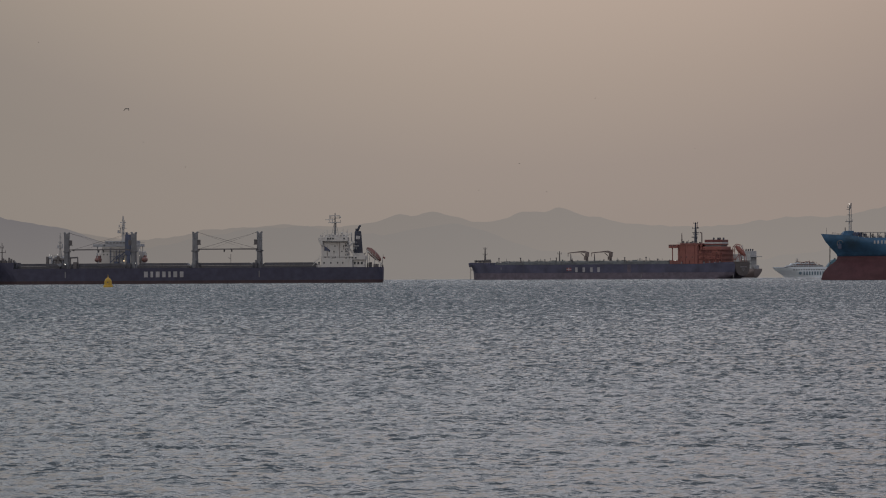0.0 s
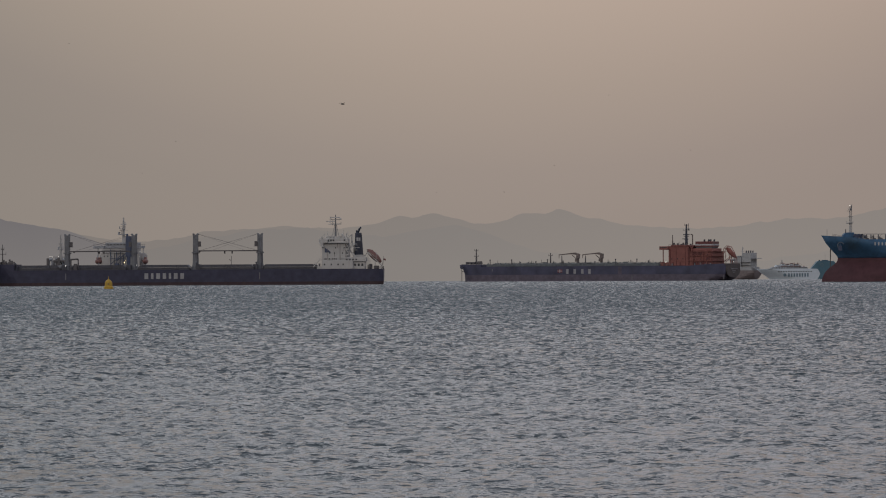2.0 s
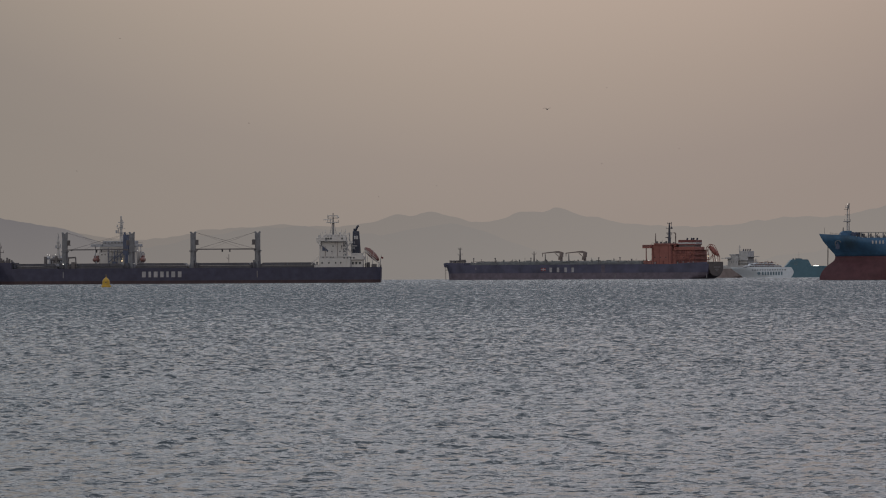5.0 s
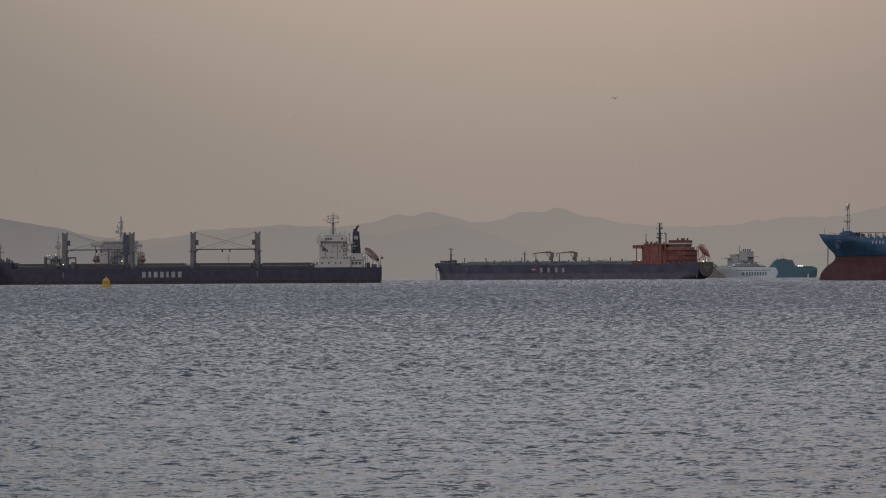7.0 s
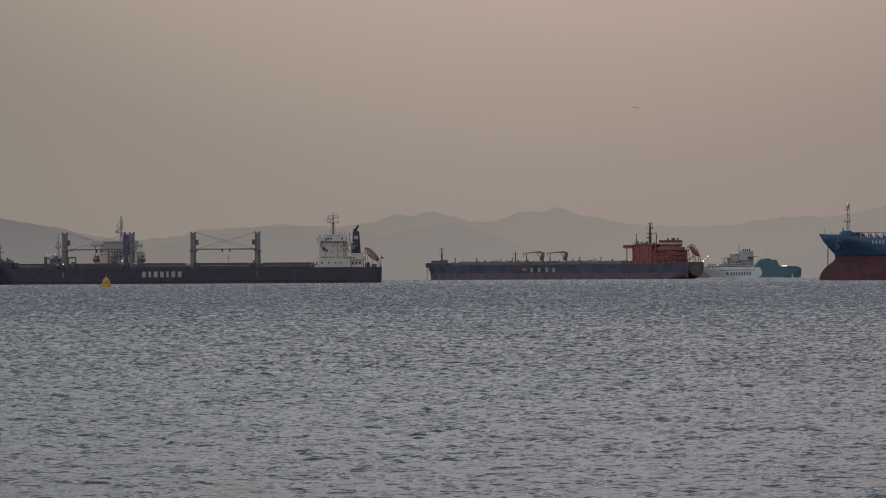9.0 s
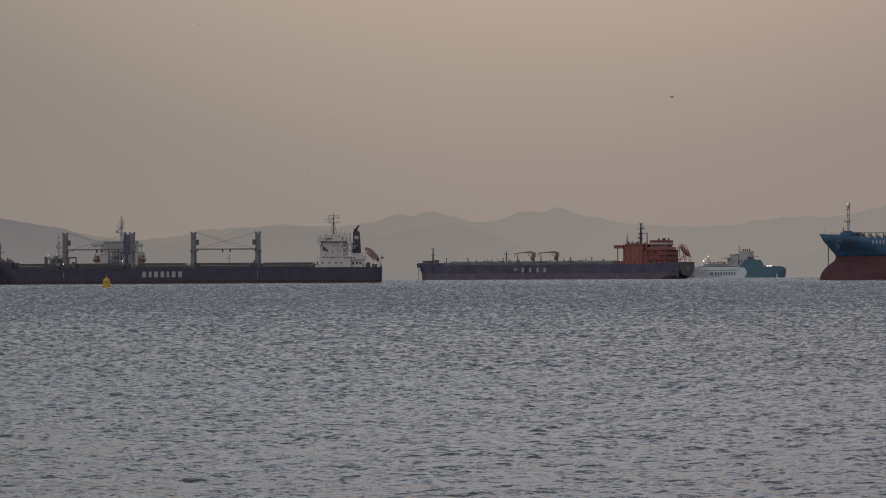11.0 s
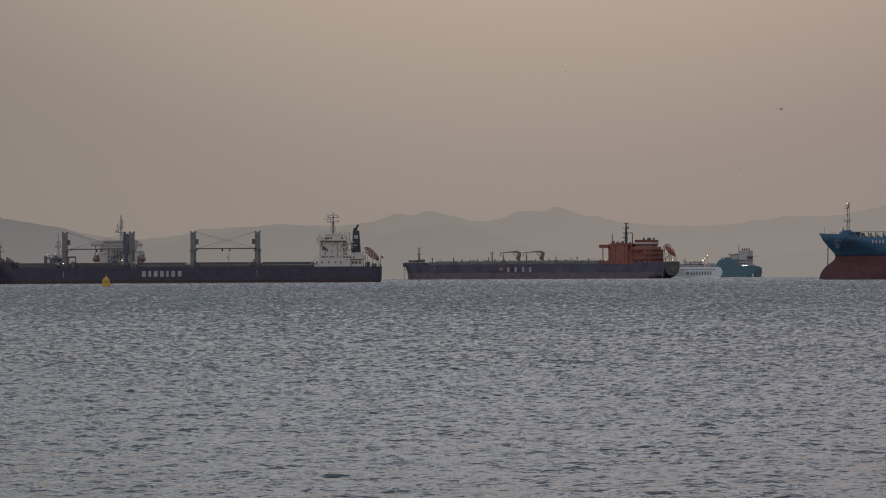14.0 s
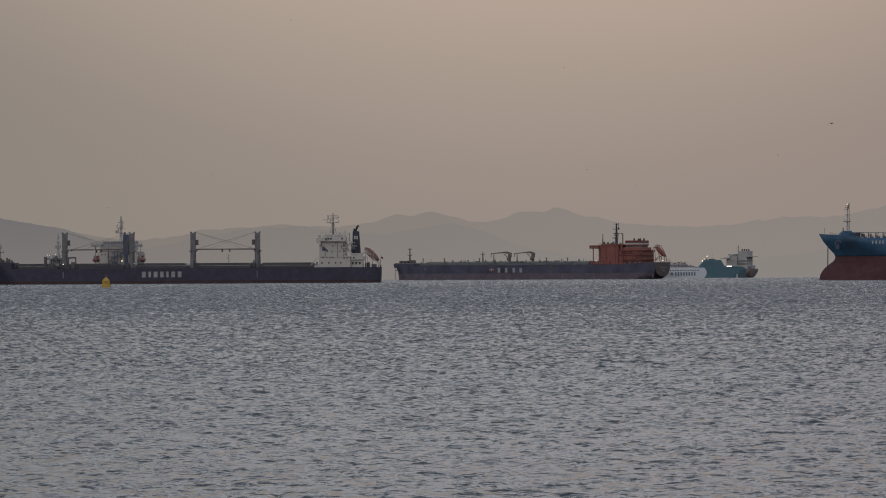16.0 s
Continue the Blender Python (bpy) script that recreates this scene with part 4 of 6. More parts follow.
    each("store_crane", lambda bm: [beam(bm, (9.6, y, 8.6), (9.6, y, z), 0.4, 0.4) for y, z in ((-5.0, 19.0), (-1.6, 17.6), (0.4, 18.6), (2.2, 16.4))] + [beam(bm, (9.6, -5.0, 11.0), (9.6, 0.4, 15.6), 0.35, 0.35), beam(bm, (9.6, -1.6, 13.0), (9.6, 4.2, 17.2), 0.5, 0.5), span(bm, 9.2, 10.0, -5.4, 2.6, 14.0, 14.3), span(bm, 9.0, 10.2, -2.6, -0.4, 9.0, 11.6)], "crane_dark", ship, "dark frame of the store crane")
    each("house_rail", lambda bm: [span(bm, 8.3, 8.5, -10.5, 8.0, z, z + 0.12) for z in (17.9, 18.5)] + [span(bm, 8.9, 9.0, -15.2, 14.4, 21.6, 21.75)] + [rod(bm, (8.4, -10 + i * 2.2, 17.0), (8.4, -10 + i * 2.2, 18.6), 0.08, sides=4) for i in range(9)], "crane", house)
    each("wing_post", lambda bm: [beam(bm, (5, y, 8.6), (5, y, 19.7), 0.35, 0.35) for y in (-13.6, 12.0)], "pale_blue", house)
    for x, y, w in ((7.4, -12.3, 2.0), (3.0, 12.5, 1.4)):
        lb = solid("lifeboat", lambda bm: (ball(bm, x, y, 12.6, 3.8, w, 1.6, 14, 9), span(bm, x - 1.4, x + 1.4, y - w * 0.55, y + w * 0.55, 13.3, 14.8)), "orange_boat", ship, "orange enclosed lifeboat", smooth=True)
        solid("davit", lambda bm: [beam(bm, (x + k, y * 0.92, 10.5), (x + k, y * 1.02, 16.0), 0.3, 0.3) for k in (-2.8, 2.8)], "pale_blue", lb)
    m = mast(ship, 2, 0, 22.8, 36.4, "white_far", [(29.5, 2.4), (31.5, 1.5), (27.0, 1.8), (34.0, 0.8)], 0.95, "radar_mast")
    each("radar_scanner", lambda bm: (span(bm, 1.7, 2.3, -1.6, 1.6, 32.6, 33.0), span(bm, 0.4, 3.2, -3.0, 1.3, 27.0, 27.3), span(bm, 1.4, 2.6, -3.0, -2.2, 27.3, 28.6), span(bm, 1.0, 3.0, -2.4, 0.8, 30.2, 30.45), rod(bm, (2, -2.2, 30.4), (2, -2.2, 31.6), 0.25), rod(bm, (2, -1.4, 27), (2, -1.4, 29.8), 0.2), rod(bm, (2, 0.9, 30), (2, 0.9, 34), 0.15)), "pale_blue", m)
    each("deck_lamp", lambda bm: [ball(bm, 9, y, z, 0.09) for y, z in ((-5.3, 16.4), (-5.3, 11.4), (11.4, 17.7), (11.4, 15.0), (9.4, 13.8))] + [ball(bm, 108, -6.6, 15.0, 0.1), ball(bm, 108, -5.6, 14.8, 0.08), ball(bm, 108, -2.3, 15.1, 0.1), ball(bm, 108, 2.0, 12.6, 0.07)], "lamp_white", ship, "small lit deck lamps")
    each("floodlight", lambda bm: (ball(bm, 11.0, 3.2, 11.9, 0.3), ball(bm, 11.0, 3.7, 13.0, 0.12)), "lamp", ship, "bright yellow floodlight")
    return ship


# ---- the tanker under way ----
TANKER_TURN = 156.0


def tanker():
    ship = thing("product_tanker", pose(0, 0, 0, 0, 0, TANKER_TURN), "navy product tanker with orange house, steaming slowly over the bay", "tanker")
    stem = [(-1, 186.0), (5, 186.0), (7, 186.5), (8.4, 187.0), (12, 187.6)]
    stern = [(-1.2, 7), (0.4, 4.4), (2.5, 1.2), (5, 0), (10, -0.6)]
    ent, run, tr = [(0, 14), (10, 9)], [(-1, 10.5), (1, 8.8), (9, 8)], [(-1, 0.7), (1, 0.82), (5, 0.84), (9, 0.86)]
    solid("hull", lambda bm: hull_shell(bm, 32.2, stem, stern, [4.2, 5.2, 7, 9.6], ent, run, tr), "navy_hazed", ship, "worn navy painted steel hull, paled for haze")
    solid("boot_topping", lambda bm: hull_shell(bm, 32.1, stem, stern, [-1.2, 0, 1.2, 2.6, 4.2], ent, run, tr), "boot_brown", ship, "faded grey-brown boot topping, paled for haze")
    solid("forecastle", lambda bm: hull_shell(bm, 32.2, stem, [(0, 168.0)], [9.6, 10.3, 11.1], ent, [(0, 1)], [(0, 1)]), "navy_hazed", ship)
    solid("bow_flare", lambda bm: prism(bm, [(184, 8.0), (188.6, 8.2), (189.2, 10.7), (187.6, 11.2), (184, 11.2)], -2.2, 2.2), "navy_hazed", ship, bevel=0.2)
    solid("deck_trunk", lambda bm: (span(bm, 44, 164, -15.2, 15.2, 9.6, 10.9), span(bm, 46, 160, -11, 11, 10.9, 11.7)), "trunk", ship, "grey-blue raised deck plating", bevel=0.1)
    each("windlass", lambda bm: [rod(bm, (x, -4, 12.0), (x, 4, 12.0), 0.8, sides=10) for x in (176, 181)] + [span(bm, 173, 175, 2, 5, 11.2, 13.2), span(bm, 178, 179.4, -4, 4, 11.3, 12.8), span(bm, 183, 184.4, 1, 3, 11.3, 12.8), rod(bm, (160, 8, 9.6), (160, 8, 11.8), 1.4), span(bm, 154, 158, 5, 10, 9.6, 11.2)], "dark", ship, bevel=0.08)
    solid("anchor", lambda bm: (beam(bm, (184.2, 6.2, 6.2), (184.2, 6.2, 9.0), 0.35, 0.35), beam(bm, (183.0, 6.4, 6.4), (185.6, 6.4, 6.4), 0.4, 0.4)), "chain", ship, "dark anchor at its hawse")
    each("anchor_chain", lambda bm: [rod(bm, (188.0, y, -0.5), (188.0, y, 9.0), 0.09, sides=6) for y in (0.8, 1.9)], "chain", ship)
    mast(ship, 178, 0, 11.2, 21.2, "dark", [(16.4, 1.5), (20.2, 1.3)], 0.75, "foremast")
    mast(ship, 124.4, 2, 9.6, 18.4, "dark", [(16.6, 1.4)], 0.65, "signal_mast")
    railing("deck_rail", ship, [(36, 15.8, 9.6), (166, 15.8, 9.6)], 1.15, 2.0, 0.05, "pipe")
    railing("deck_rail", ship, [(36, -15.8, 9.6), (166, -15.8, 9.6)], 1.15, 2.0, 0.05, "pipe")
    # cargo piping along the deck
    each("cargo_pipe", lambda bm: [rod(bm, (38, y, 10.7 + (i % 2) * 0.5), (165, y, 10.7 + (i % 2) * 0.5), 0.32, sides=8) for i, y in enumerate((-4, -3, -2, -1, 0, 1, 2, 3))], "pipe", ship, "grey-green cargo pipes along the deck", smooth=True)
    solid("pipe_rack", lambda bm: [span(bm, x - 0.15, x + 0.15, -5, 5, 9.6, 10.5) for x in np.arange(40, 166, 6.2)] + [span(bm, 38, 165, 4.6, 6.0, 11.9, 12.05)] + [span(bm, x - 0.1, x + 0.1, 4.7, 5.9, 9.6, 11.9) for x in np.arange(40, 165, 5.0)], "pipe", ship)
    rng = random.Random(4)
    for i in range(20):
        x = 46 + i * 6.1 + rng.uniform(-2.4, 2.4)
        h = rng.choice((1.9, 2.4, 2.7, 3.0, 4.2))
        solid("vent_post", lambda bm: (rod(bm, (x, 8 + (i % 3) * 2, 9.6), (x, 8 + (i % 3) * 2, 9.6 + h), 0.30, sides=8), rod(bm, (x, 8 + (i % 3) * 2, 9.6 + h - 0.2), (x, 8 + (i % 3) * 2, 9.6 + h + 0.45), 0.55, 0.45, 8)), "dark" if i % 2 else "pipe", ship, "deck vent head")
    for x, y in ((150, 6), (131, -4), (117, 7), (112, -6), (94, 8), (83, -7), (71, 5), (57, -5), (48, 9)):
        solid("deck_locker", lambda bm: span(bm, x - 1.2, x + 1.2, y - 1.2, y + 1.2, 9.6, 11.6 + (x % 3) * 0.4), "pipe", ship, bevel=0.08)
    for x, y, k in ((147, 9, 3), (138, 6, 2), (133, 11, 4), (118, 9, 3), (112, 12, 2), (80, 8, 3), (64, 10, 4), (53, 7, 3)):
        each("air_pipe", lambda bm: [rod(bm, (x + j * 0.9, y, 9.6), (x + j * 0.9 + 0.2 * (j % 2), y, 12.4 + 0.5 * ((j + k) % 3)), 0.14, sides=5) for j in range(k)], "pipe", ship)
    rng = random.Random(11)
    for i in range(34):
        x, y, h = 45 + i * 3.6 + rng.uniform(-1.6, 1.6), rng.uniform(6, 14), rng.uniform(1.2, 2.5)
        w = rng.uniform(0.25, 0.9)
        solid("deck_valve", lambda bm: (span(bm, x - w, x + w, y - 0.5, y + 0.5, 9.6, 9.6 + h), rod(bm, (x, y, 9.6 + h), (x, y, 10.1 + h), 0.18, sides=6)), ("dark", "pipe", "crane", "mark_dim")[i % 4], ship, "deck valve or locker")
    each("walkway_lamp_post", lambda bm: [rod(bm, (52 + i * 15.5, 5.2, 12.0), (52 + i * 15.5, 5.2, 13.2 + (i % 3) * 0.4), 0.13, sides=5) for i in range(8)], "dark", ship)
    # hose-handling cranes at the manifold
    for x in (104.0, 87.5):
        c = solid("hose_crane", lambda bm: (rod(bm, (x, 5, 9.6), (x, 5, 17.0), 0.95, 0.8, 10), span(bm, x - 1.1, x + 0.9, 4.0, 6.0, 14.6, 16.8), span(bm, x - 0.2, x + 1.4, 6.0, 7.0, 12.6, 14.4)), "rust_steel", ship, "rusty grey hose-handling crane with its jib laid level", bevel=0.1)
        solid("jib", lambda bm: (prism(bm, [(x - 1.4, 17.5), (x + 1.6, 18.5), (x + 5.0, 18.2), (x + 13.2, 17.3), (x + 13.4, 16.7), (x + 9.0, 17.15), (x + 4.0, 17.4), (x + 0.6, 16.8), (x - 1.4, 16.6)], 4.5, 5.5), rod(bm, (x + 13.2, 5, 16.7), (x + 13.2, 5, 14.8), 0.2), beam(bm, (x + 0.7, 5, 14.0), (x + 4.2, 5, 17.0), 0.4, 0.4)), "rust_steel", c, "level jib with a luffing ram")
        each("jib_rest", lambda bm: (beam(bm, (x + 11.2, 4.2, 9.6), (x + 11.3, 5, 16.6), 0.35, 0.35), beam(bm, (x + 11.2, 5.8, 9.6), (x + 11.3, 5, 16.6), 0.35, 0.35), span(bm, x + 10, x + 12.6, 3.5, 6.5, 9.6, 12.0)), "dark", c)
    each("manifold", lambda bm: [rod(bm, (92 + i * 1.6, -13, 11.4), (92 + i * 1.6, 13, 11.4), 0.4, sides=8) for i in range(6)] + [span(bm, 90, 103, 12.2, 14.2, 9.6, 10.8)], "pipe", ship)
    # hull marks as plain shapes
    px = lambda p: (1291 - p) * 0.3945 - 0.8
    each("owner_mark", lambda bm: [span(bm, px(p + 5.4), px(p + 1.2), 16.06, 16.18, 4.7, 7.7) for p in (1014.5, 1027.5, 1041.0, 1053.5)], "mark_soft", ship, "white bars of the owner's mark")
    solid("owner_flag", lambda bm: (span(bm, px(1009), px(1000.5), 16.06, 16.16, 5.6, 7.5)), "mark_red", ship, "small red flag panel")
    solid("flag_cross", lambda bm: (span(bm, px(1009), px(1000.5), 16.12, 16.22, 6.35, 6.75), span(bm, px(1005.2), px(1004), 16.12, 16.22, 5.6, 7.5)), "mark", ship)
    for p in (884, 1131, 1289):
        each("draught_mark", lambda bm: span(bm, px(p) - 0.25, px(p) + 0.25, 16.06, 16.16, 6.6 if p == 884 else 0.8, 8.0 if p == 884 else 3.4), "mark_dim", ship, "pale draught mark bar")
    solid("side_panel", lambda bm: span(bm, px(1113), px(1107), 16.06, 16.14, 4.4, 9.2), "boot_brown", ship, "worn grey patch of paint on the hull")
    # house
    house = solid("accommodation", lambda bm: (span(bm, 25, 38.6, -12.5, 12.5, 9.6, 22.0), span(bm, 10, 25, -12.5, 12.5, 9.6, 18.6), span(bm, 10.5, 25, -9.5, 9.5, 18.6, 20.6), span(bm, 38.6, 44.0, 3, 13, 9.6, 11.8)), "orange", ship, "orange accommodation block paled for haze", bevel=0.12)
    each("deck_edge", lambda bm: [span(bm, 8.5, 25, -13.4, 13.4, z - 0.10, z + 0.10) for z in (12.6, 15.6, 18.6)] + [span(bm, 23.5, 39.2, -13.0, 13.0, 21.8, 22.1)], "orange", house)
    solid("bridge", lambda bm: (span(bm, 38.0, 43.6, -16, 16, 19.8, 22.0), span(bm, 28, 38, -10, 10, 22.1, 22.9)), "orange", house, "orange bridge with wings", bevel=0.1)
    windows(house, [(38.6 + i * 1.3, 39.5 + i * 1.3) for i in range(4)], 16.05, 21.0, 21.6)
    for z in (10.8, 13.4, 16.4):
        windows(house, [(12.0 + i * 4.4, 12.6 + i * 4.4) for i in range(3)], 12.55, z, z + 0.7)
    windows(house, [(28.5 + i * 3.8, 29.1 + i * 3.8) for i in range(3)], 12.55, 13.6, 14.3)
    each("wing_post", lambda bm: [beam(bm, (41.5, y, 9.6), (41.5, y, 19.8), 0.5, 0.5) for y in (-14.5, 14.5)], "orange", house)
    for z in (12.7, 15.7, 18.7):
        railing("house_rail", house, [(8.6, 13.3, z), (24.5, 13.3, z)], 1.1, 1.6, 0.05, "orange")
    railing("bridge_rail", house, [(26, 12.6, 22.1), (38.5, 12.6, 22.1)], 1.1, 1.4, 0.05, "dark")
    # A flat maroon panel paints the shade of the stair recess.
    solid("recess_shade", lambda bm: span(bm, 24.4, 25.4, 12.4, 12.62, 10, 21), "maroon", house, "upright maroon panel for a shaded stair recess")
    # Maroon panels on the wall stand for shade under the open decks.
    for x, w, z, h in ((9.2, 3.4, 10.0, 2.2), (13.2, 4.4, 10.0, 2.2), (18.2, 3.6, 10.1, 2.0), (15.6, 3.0, 16.4, 1.9), (19.0, 3.8, 16.3, 2.1), (10.6, 2.2, 13.2, 1.8)):
        solid("opening_shade", lambda bm: span(bm, x, x + w, 12.46, 12.56, z, z + h), "maroon", house, "maroon panel for the shade under the open deck")
    each("boat_deck_gear", lambda bm: [span(bm, x, x + 0.9, 12.7, 13.2, 9.7, 9.7 + h) for x, h in ((9.6, 1.5), (13.0, 1.1), (16.4, 1.7), (20.2, 1.2), (35.5, 1.3))], "mark_dim", ship, "pale lockers beside the house", bevel=0.08)
    each("deck_post", lambda bm: [rod(bm, (9.0 + i * 2.6, 13.2, z), (9.0 + i * 2.6, 13.2, z + 2.9), 0.09, sides=5) for i in range(7) for z in (9.7, 12.7, 15.7)], "orange", house)
    each("aft_ladder", lambda bm: [beam(bm, (9.4, 11.0, z), (11.8, 13.0, z + 3.0), 0.25, 0.6) for z in (9.6, 12.6, 15.6)], "maroon", house)
    solid("engine_casing", lambda bm: span(bm, 11.6, 22.4, -5.8, 5.8, 20.6, 21.6), "dark", house)
    fun = solid("funnel", lambda bm: span(bm, 11.0, 22.8, -6, 6, 21.6, 22.4), "maroon", ship, "maroon funnel with a white band")
    solid("funnel_band", lambda bm: span(bm, 10.97, 22.83, -6.03, 6.03, 22.4, 23.4), "mark", fun, "white funnel band")
    solid("funnel_top", lambda bm: span(bm, 11.0, 22.8, -6, 6, 23.4, 25.0), "maroon", fun, bevel=0.1)
    each("exhaust_pipe", lambda bm: [rod(bm, (x, y, 25.0), (x - 0.3, y, 26.3), 0.6, 0.55, 8) for x, y in ((18.5, 1), (16.3, -1), (14.1, 1.5), (12.9, -2))], "black", fun)
    m = mast(ship, 31.0, 0, 22.1, 36.2, "black", [(28.4, 1.6), (32.4, 2.2), (26.2, 1.2), (35.6, 1.3)], 1.1, "radar_mast")
    each("radar_scanner", lambda bm: (span(bm, 28.9, 33.1, -0.3, 0.3, 29.3, 29.8), rod(bm, (29.7, 0, 32), (29.5, 0, 36.6), 0.14), span(bm, 31.7, 33.7, -0.3, 0.3, 26.5, 27.0), ball(bm, 29.5, 0.3, 33.0, 0.5)), "black", m)
    each("aerial", lambda bm: (rod(bm, (38.2, 6, 22.0), (38.2, 6, 29.3), 0.42, 0.25), span(bm, 37.9, 38.5, 5.6, 6.4, 24.5, 25.4), rod(bm, (28.6, -5, 22), (28.6, -5, 29.4), 0.45, 0.35), rod(bm, (28.6, -5, 29.4), (29.9, -5, 29.8), 0.35)), "rust_steel", ship)
    each("deck_line", lambda bm: [span(bm, 25.2, 38.9, 12.45, 12.75, z - 0.09, z + 0.09) for z in (12.6, 15.6, 18.6)], "orange", house)
    each("down_pipe", lambda bm: [rod(bm, (x, 12.62, 9.7), (x, 12.62, z), 0.12, sides=5) for x, z in ((27.2, 21.8), (33.4, 21.8), (37.2, 19.8), (21.4, 18.4), (14.8, 18.4))], "maroon", house)
    for x, z in ((30.2, 9.7), (35.0, 9.7), (17.2, 9.7), (12.4, 12.7), (20.6, 15.7)):
        solid("door", lambda bm: span(bm, x, x + 0.9, 12.5, 12.62, z + 0.1, z + 2.1), "maroon", house, "dark red weather door")
    each("top_gear", lambda bm: [span(bm, 26 + i * 2.1, 26.9 + i * 2.1, 4 + i % 3, 5.2 + i % 3, 22.9, 23.6 + 0.35 * (i % 3)) for i in range(6)] + [rod(bm, (33.0, 8, 22.1), (33.0, 8, 25.0), 0.1)], "dark", house)
    solid("vent_cowl", lambda bm: (rod(bm, (23.6, 10.5, 18.6), (23.6, 10.5, 21.0), 0.7, 0.6, 10), span(bm, 22.8, 24.4, 9.8, 11.2, 20.8, 21.8)), "orange", house, bevel=0.1)
    # the rounded transom plate
    def transom_plate(bm):
        pts = [(-13.4, 10.9), (13.4, 10.9), (13.2, 6.5), (11.5, 4.2), (8, 2.6), (3, 2.0), (-3, 2.0), (-8, 2.6), (-11.5, 4.2), (-13.2, 6.5)]
        a = [bm.verts.new((-0.75, y, z)) for y, z in pts]
        b = [bm.verts.new((1.0 + 0.3 * (10.9 - z), y, z)) for y, z in pts]
        bm.faces.new(a)
        bm.faces.new(b[::-1])
        for i in range(len(a)):
            j = (i + 1) % len(a)
            bm.faces.new((a[j], a[i], b[i], b[j]))
    solid("stern_bulwark", lambda bm: [prism(bm, [(0.6, 9.6), (24.0, 9.6), (14.0, 10.35), (0.6, 10.85)], y, y + 0.25) for y in (13.2, -13.45)], "navy_hazed", ship, "navy bulwark rising to the stern")
    solid("transom", transom_plate, "stern_brown", ship, "brownish rounded transom")
    # stern davit and lifeboat
    def launch_frame(bm):
        for y in (-7.5, -4.0):
            rail = [(8.0, y, 17.4), (7.0, y, 20.4), (5.2, y, 22.1), (3.2, y, 21.6), (1.2, y, 18.2), (-0.4, y, 14.4), (-0.6, y, 10.9)]
            for a, b in zip(rail, rail[1:]):
                beam(bm, a, b, 0.3, 0.3)
            beam(bm, (7.4, y, 18.6), (6.8, y, 9.6), 0.26, 0.26)
            beam(bm, (3.6, y, 17.0), (2.0, y, 9.6), 0.35, 0.35)
            beam(bm, (6.8, y, 12.0), (2.6, y, 15.4), 0.28, 0.28)
        for x, z in ((5.2, 22.1), (7.0, 20.4), (-0.4, 14.4), (3.6, 17.0)):
            beam(bm, (x, -7.5, z), (x, -4, z), 0.35, 0.35)
    d = solid("lifeboat_davit", launch_frame, "orange", ship, "orange launching frame at the stern")
    solid("lifeboat", lambda bm: bmesh.ops.create_uvsphere(bm, u_segments=12, v_segments=8, radius=1.0, matrix=Matrix.Translation((2.9, -5.8, 17.9)) @ Matrix.Rotation(radians(-46), 4, "Y") @ Matrix.Diagonal((4.6, 1.4, 1.6, 1))), "orange", d, "dull red free-fall lifeboat", smooth=True)
    each("stern_name", lambda bm: [span(bm, -0.86, -0.7, y0, y1, z0, z1) for y0, y1, z0, z1 in ((-7.5, -3.2, 7.2, 7.9), (-2.4, 4.5, 7.2, 7.9), (-4, 2, 5.9, 6.4), (-2.6, 0.6, 4.9, 5.3))], "mark_dim", ship, "pale bars of a name on the stern")
    railing("stern_rail", ship, [(3, 13.4, 9.6), (-0.3, 12, 9.6), (-0.3, -12, 9.6), (3, -13.4, 9.6)], 1.1, 1.6, 0.05, "orange")
    each("deck_lamp", lambda bm: (ball(bm, -0.2, -1.5, 12.0, 0.13), ball(bm, 0.4, -5.0, 15.4, 0.09), ball(bm, 40.4, 12.6, 12.0, 0.12)), "lamp_white", ship, "small lit deck lamps")
    return ship


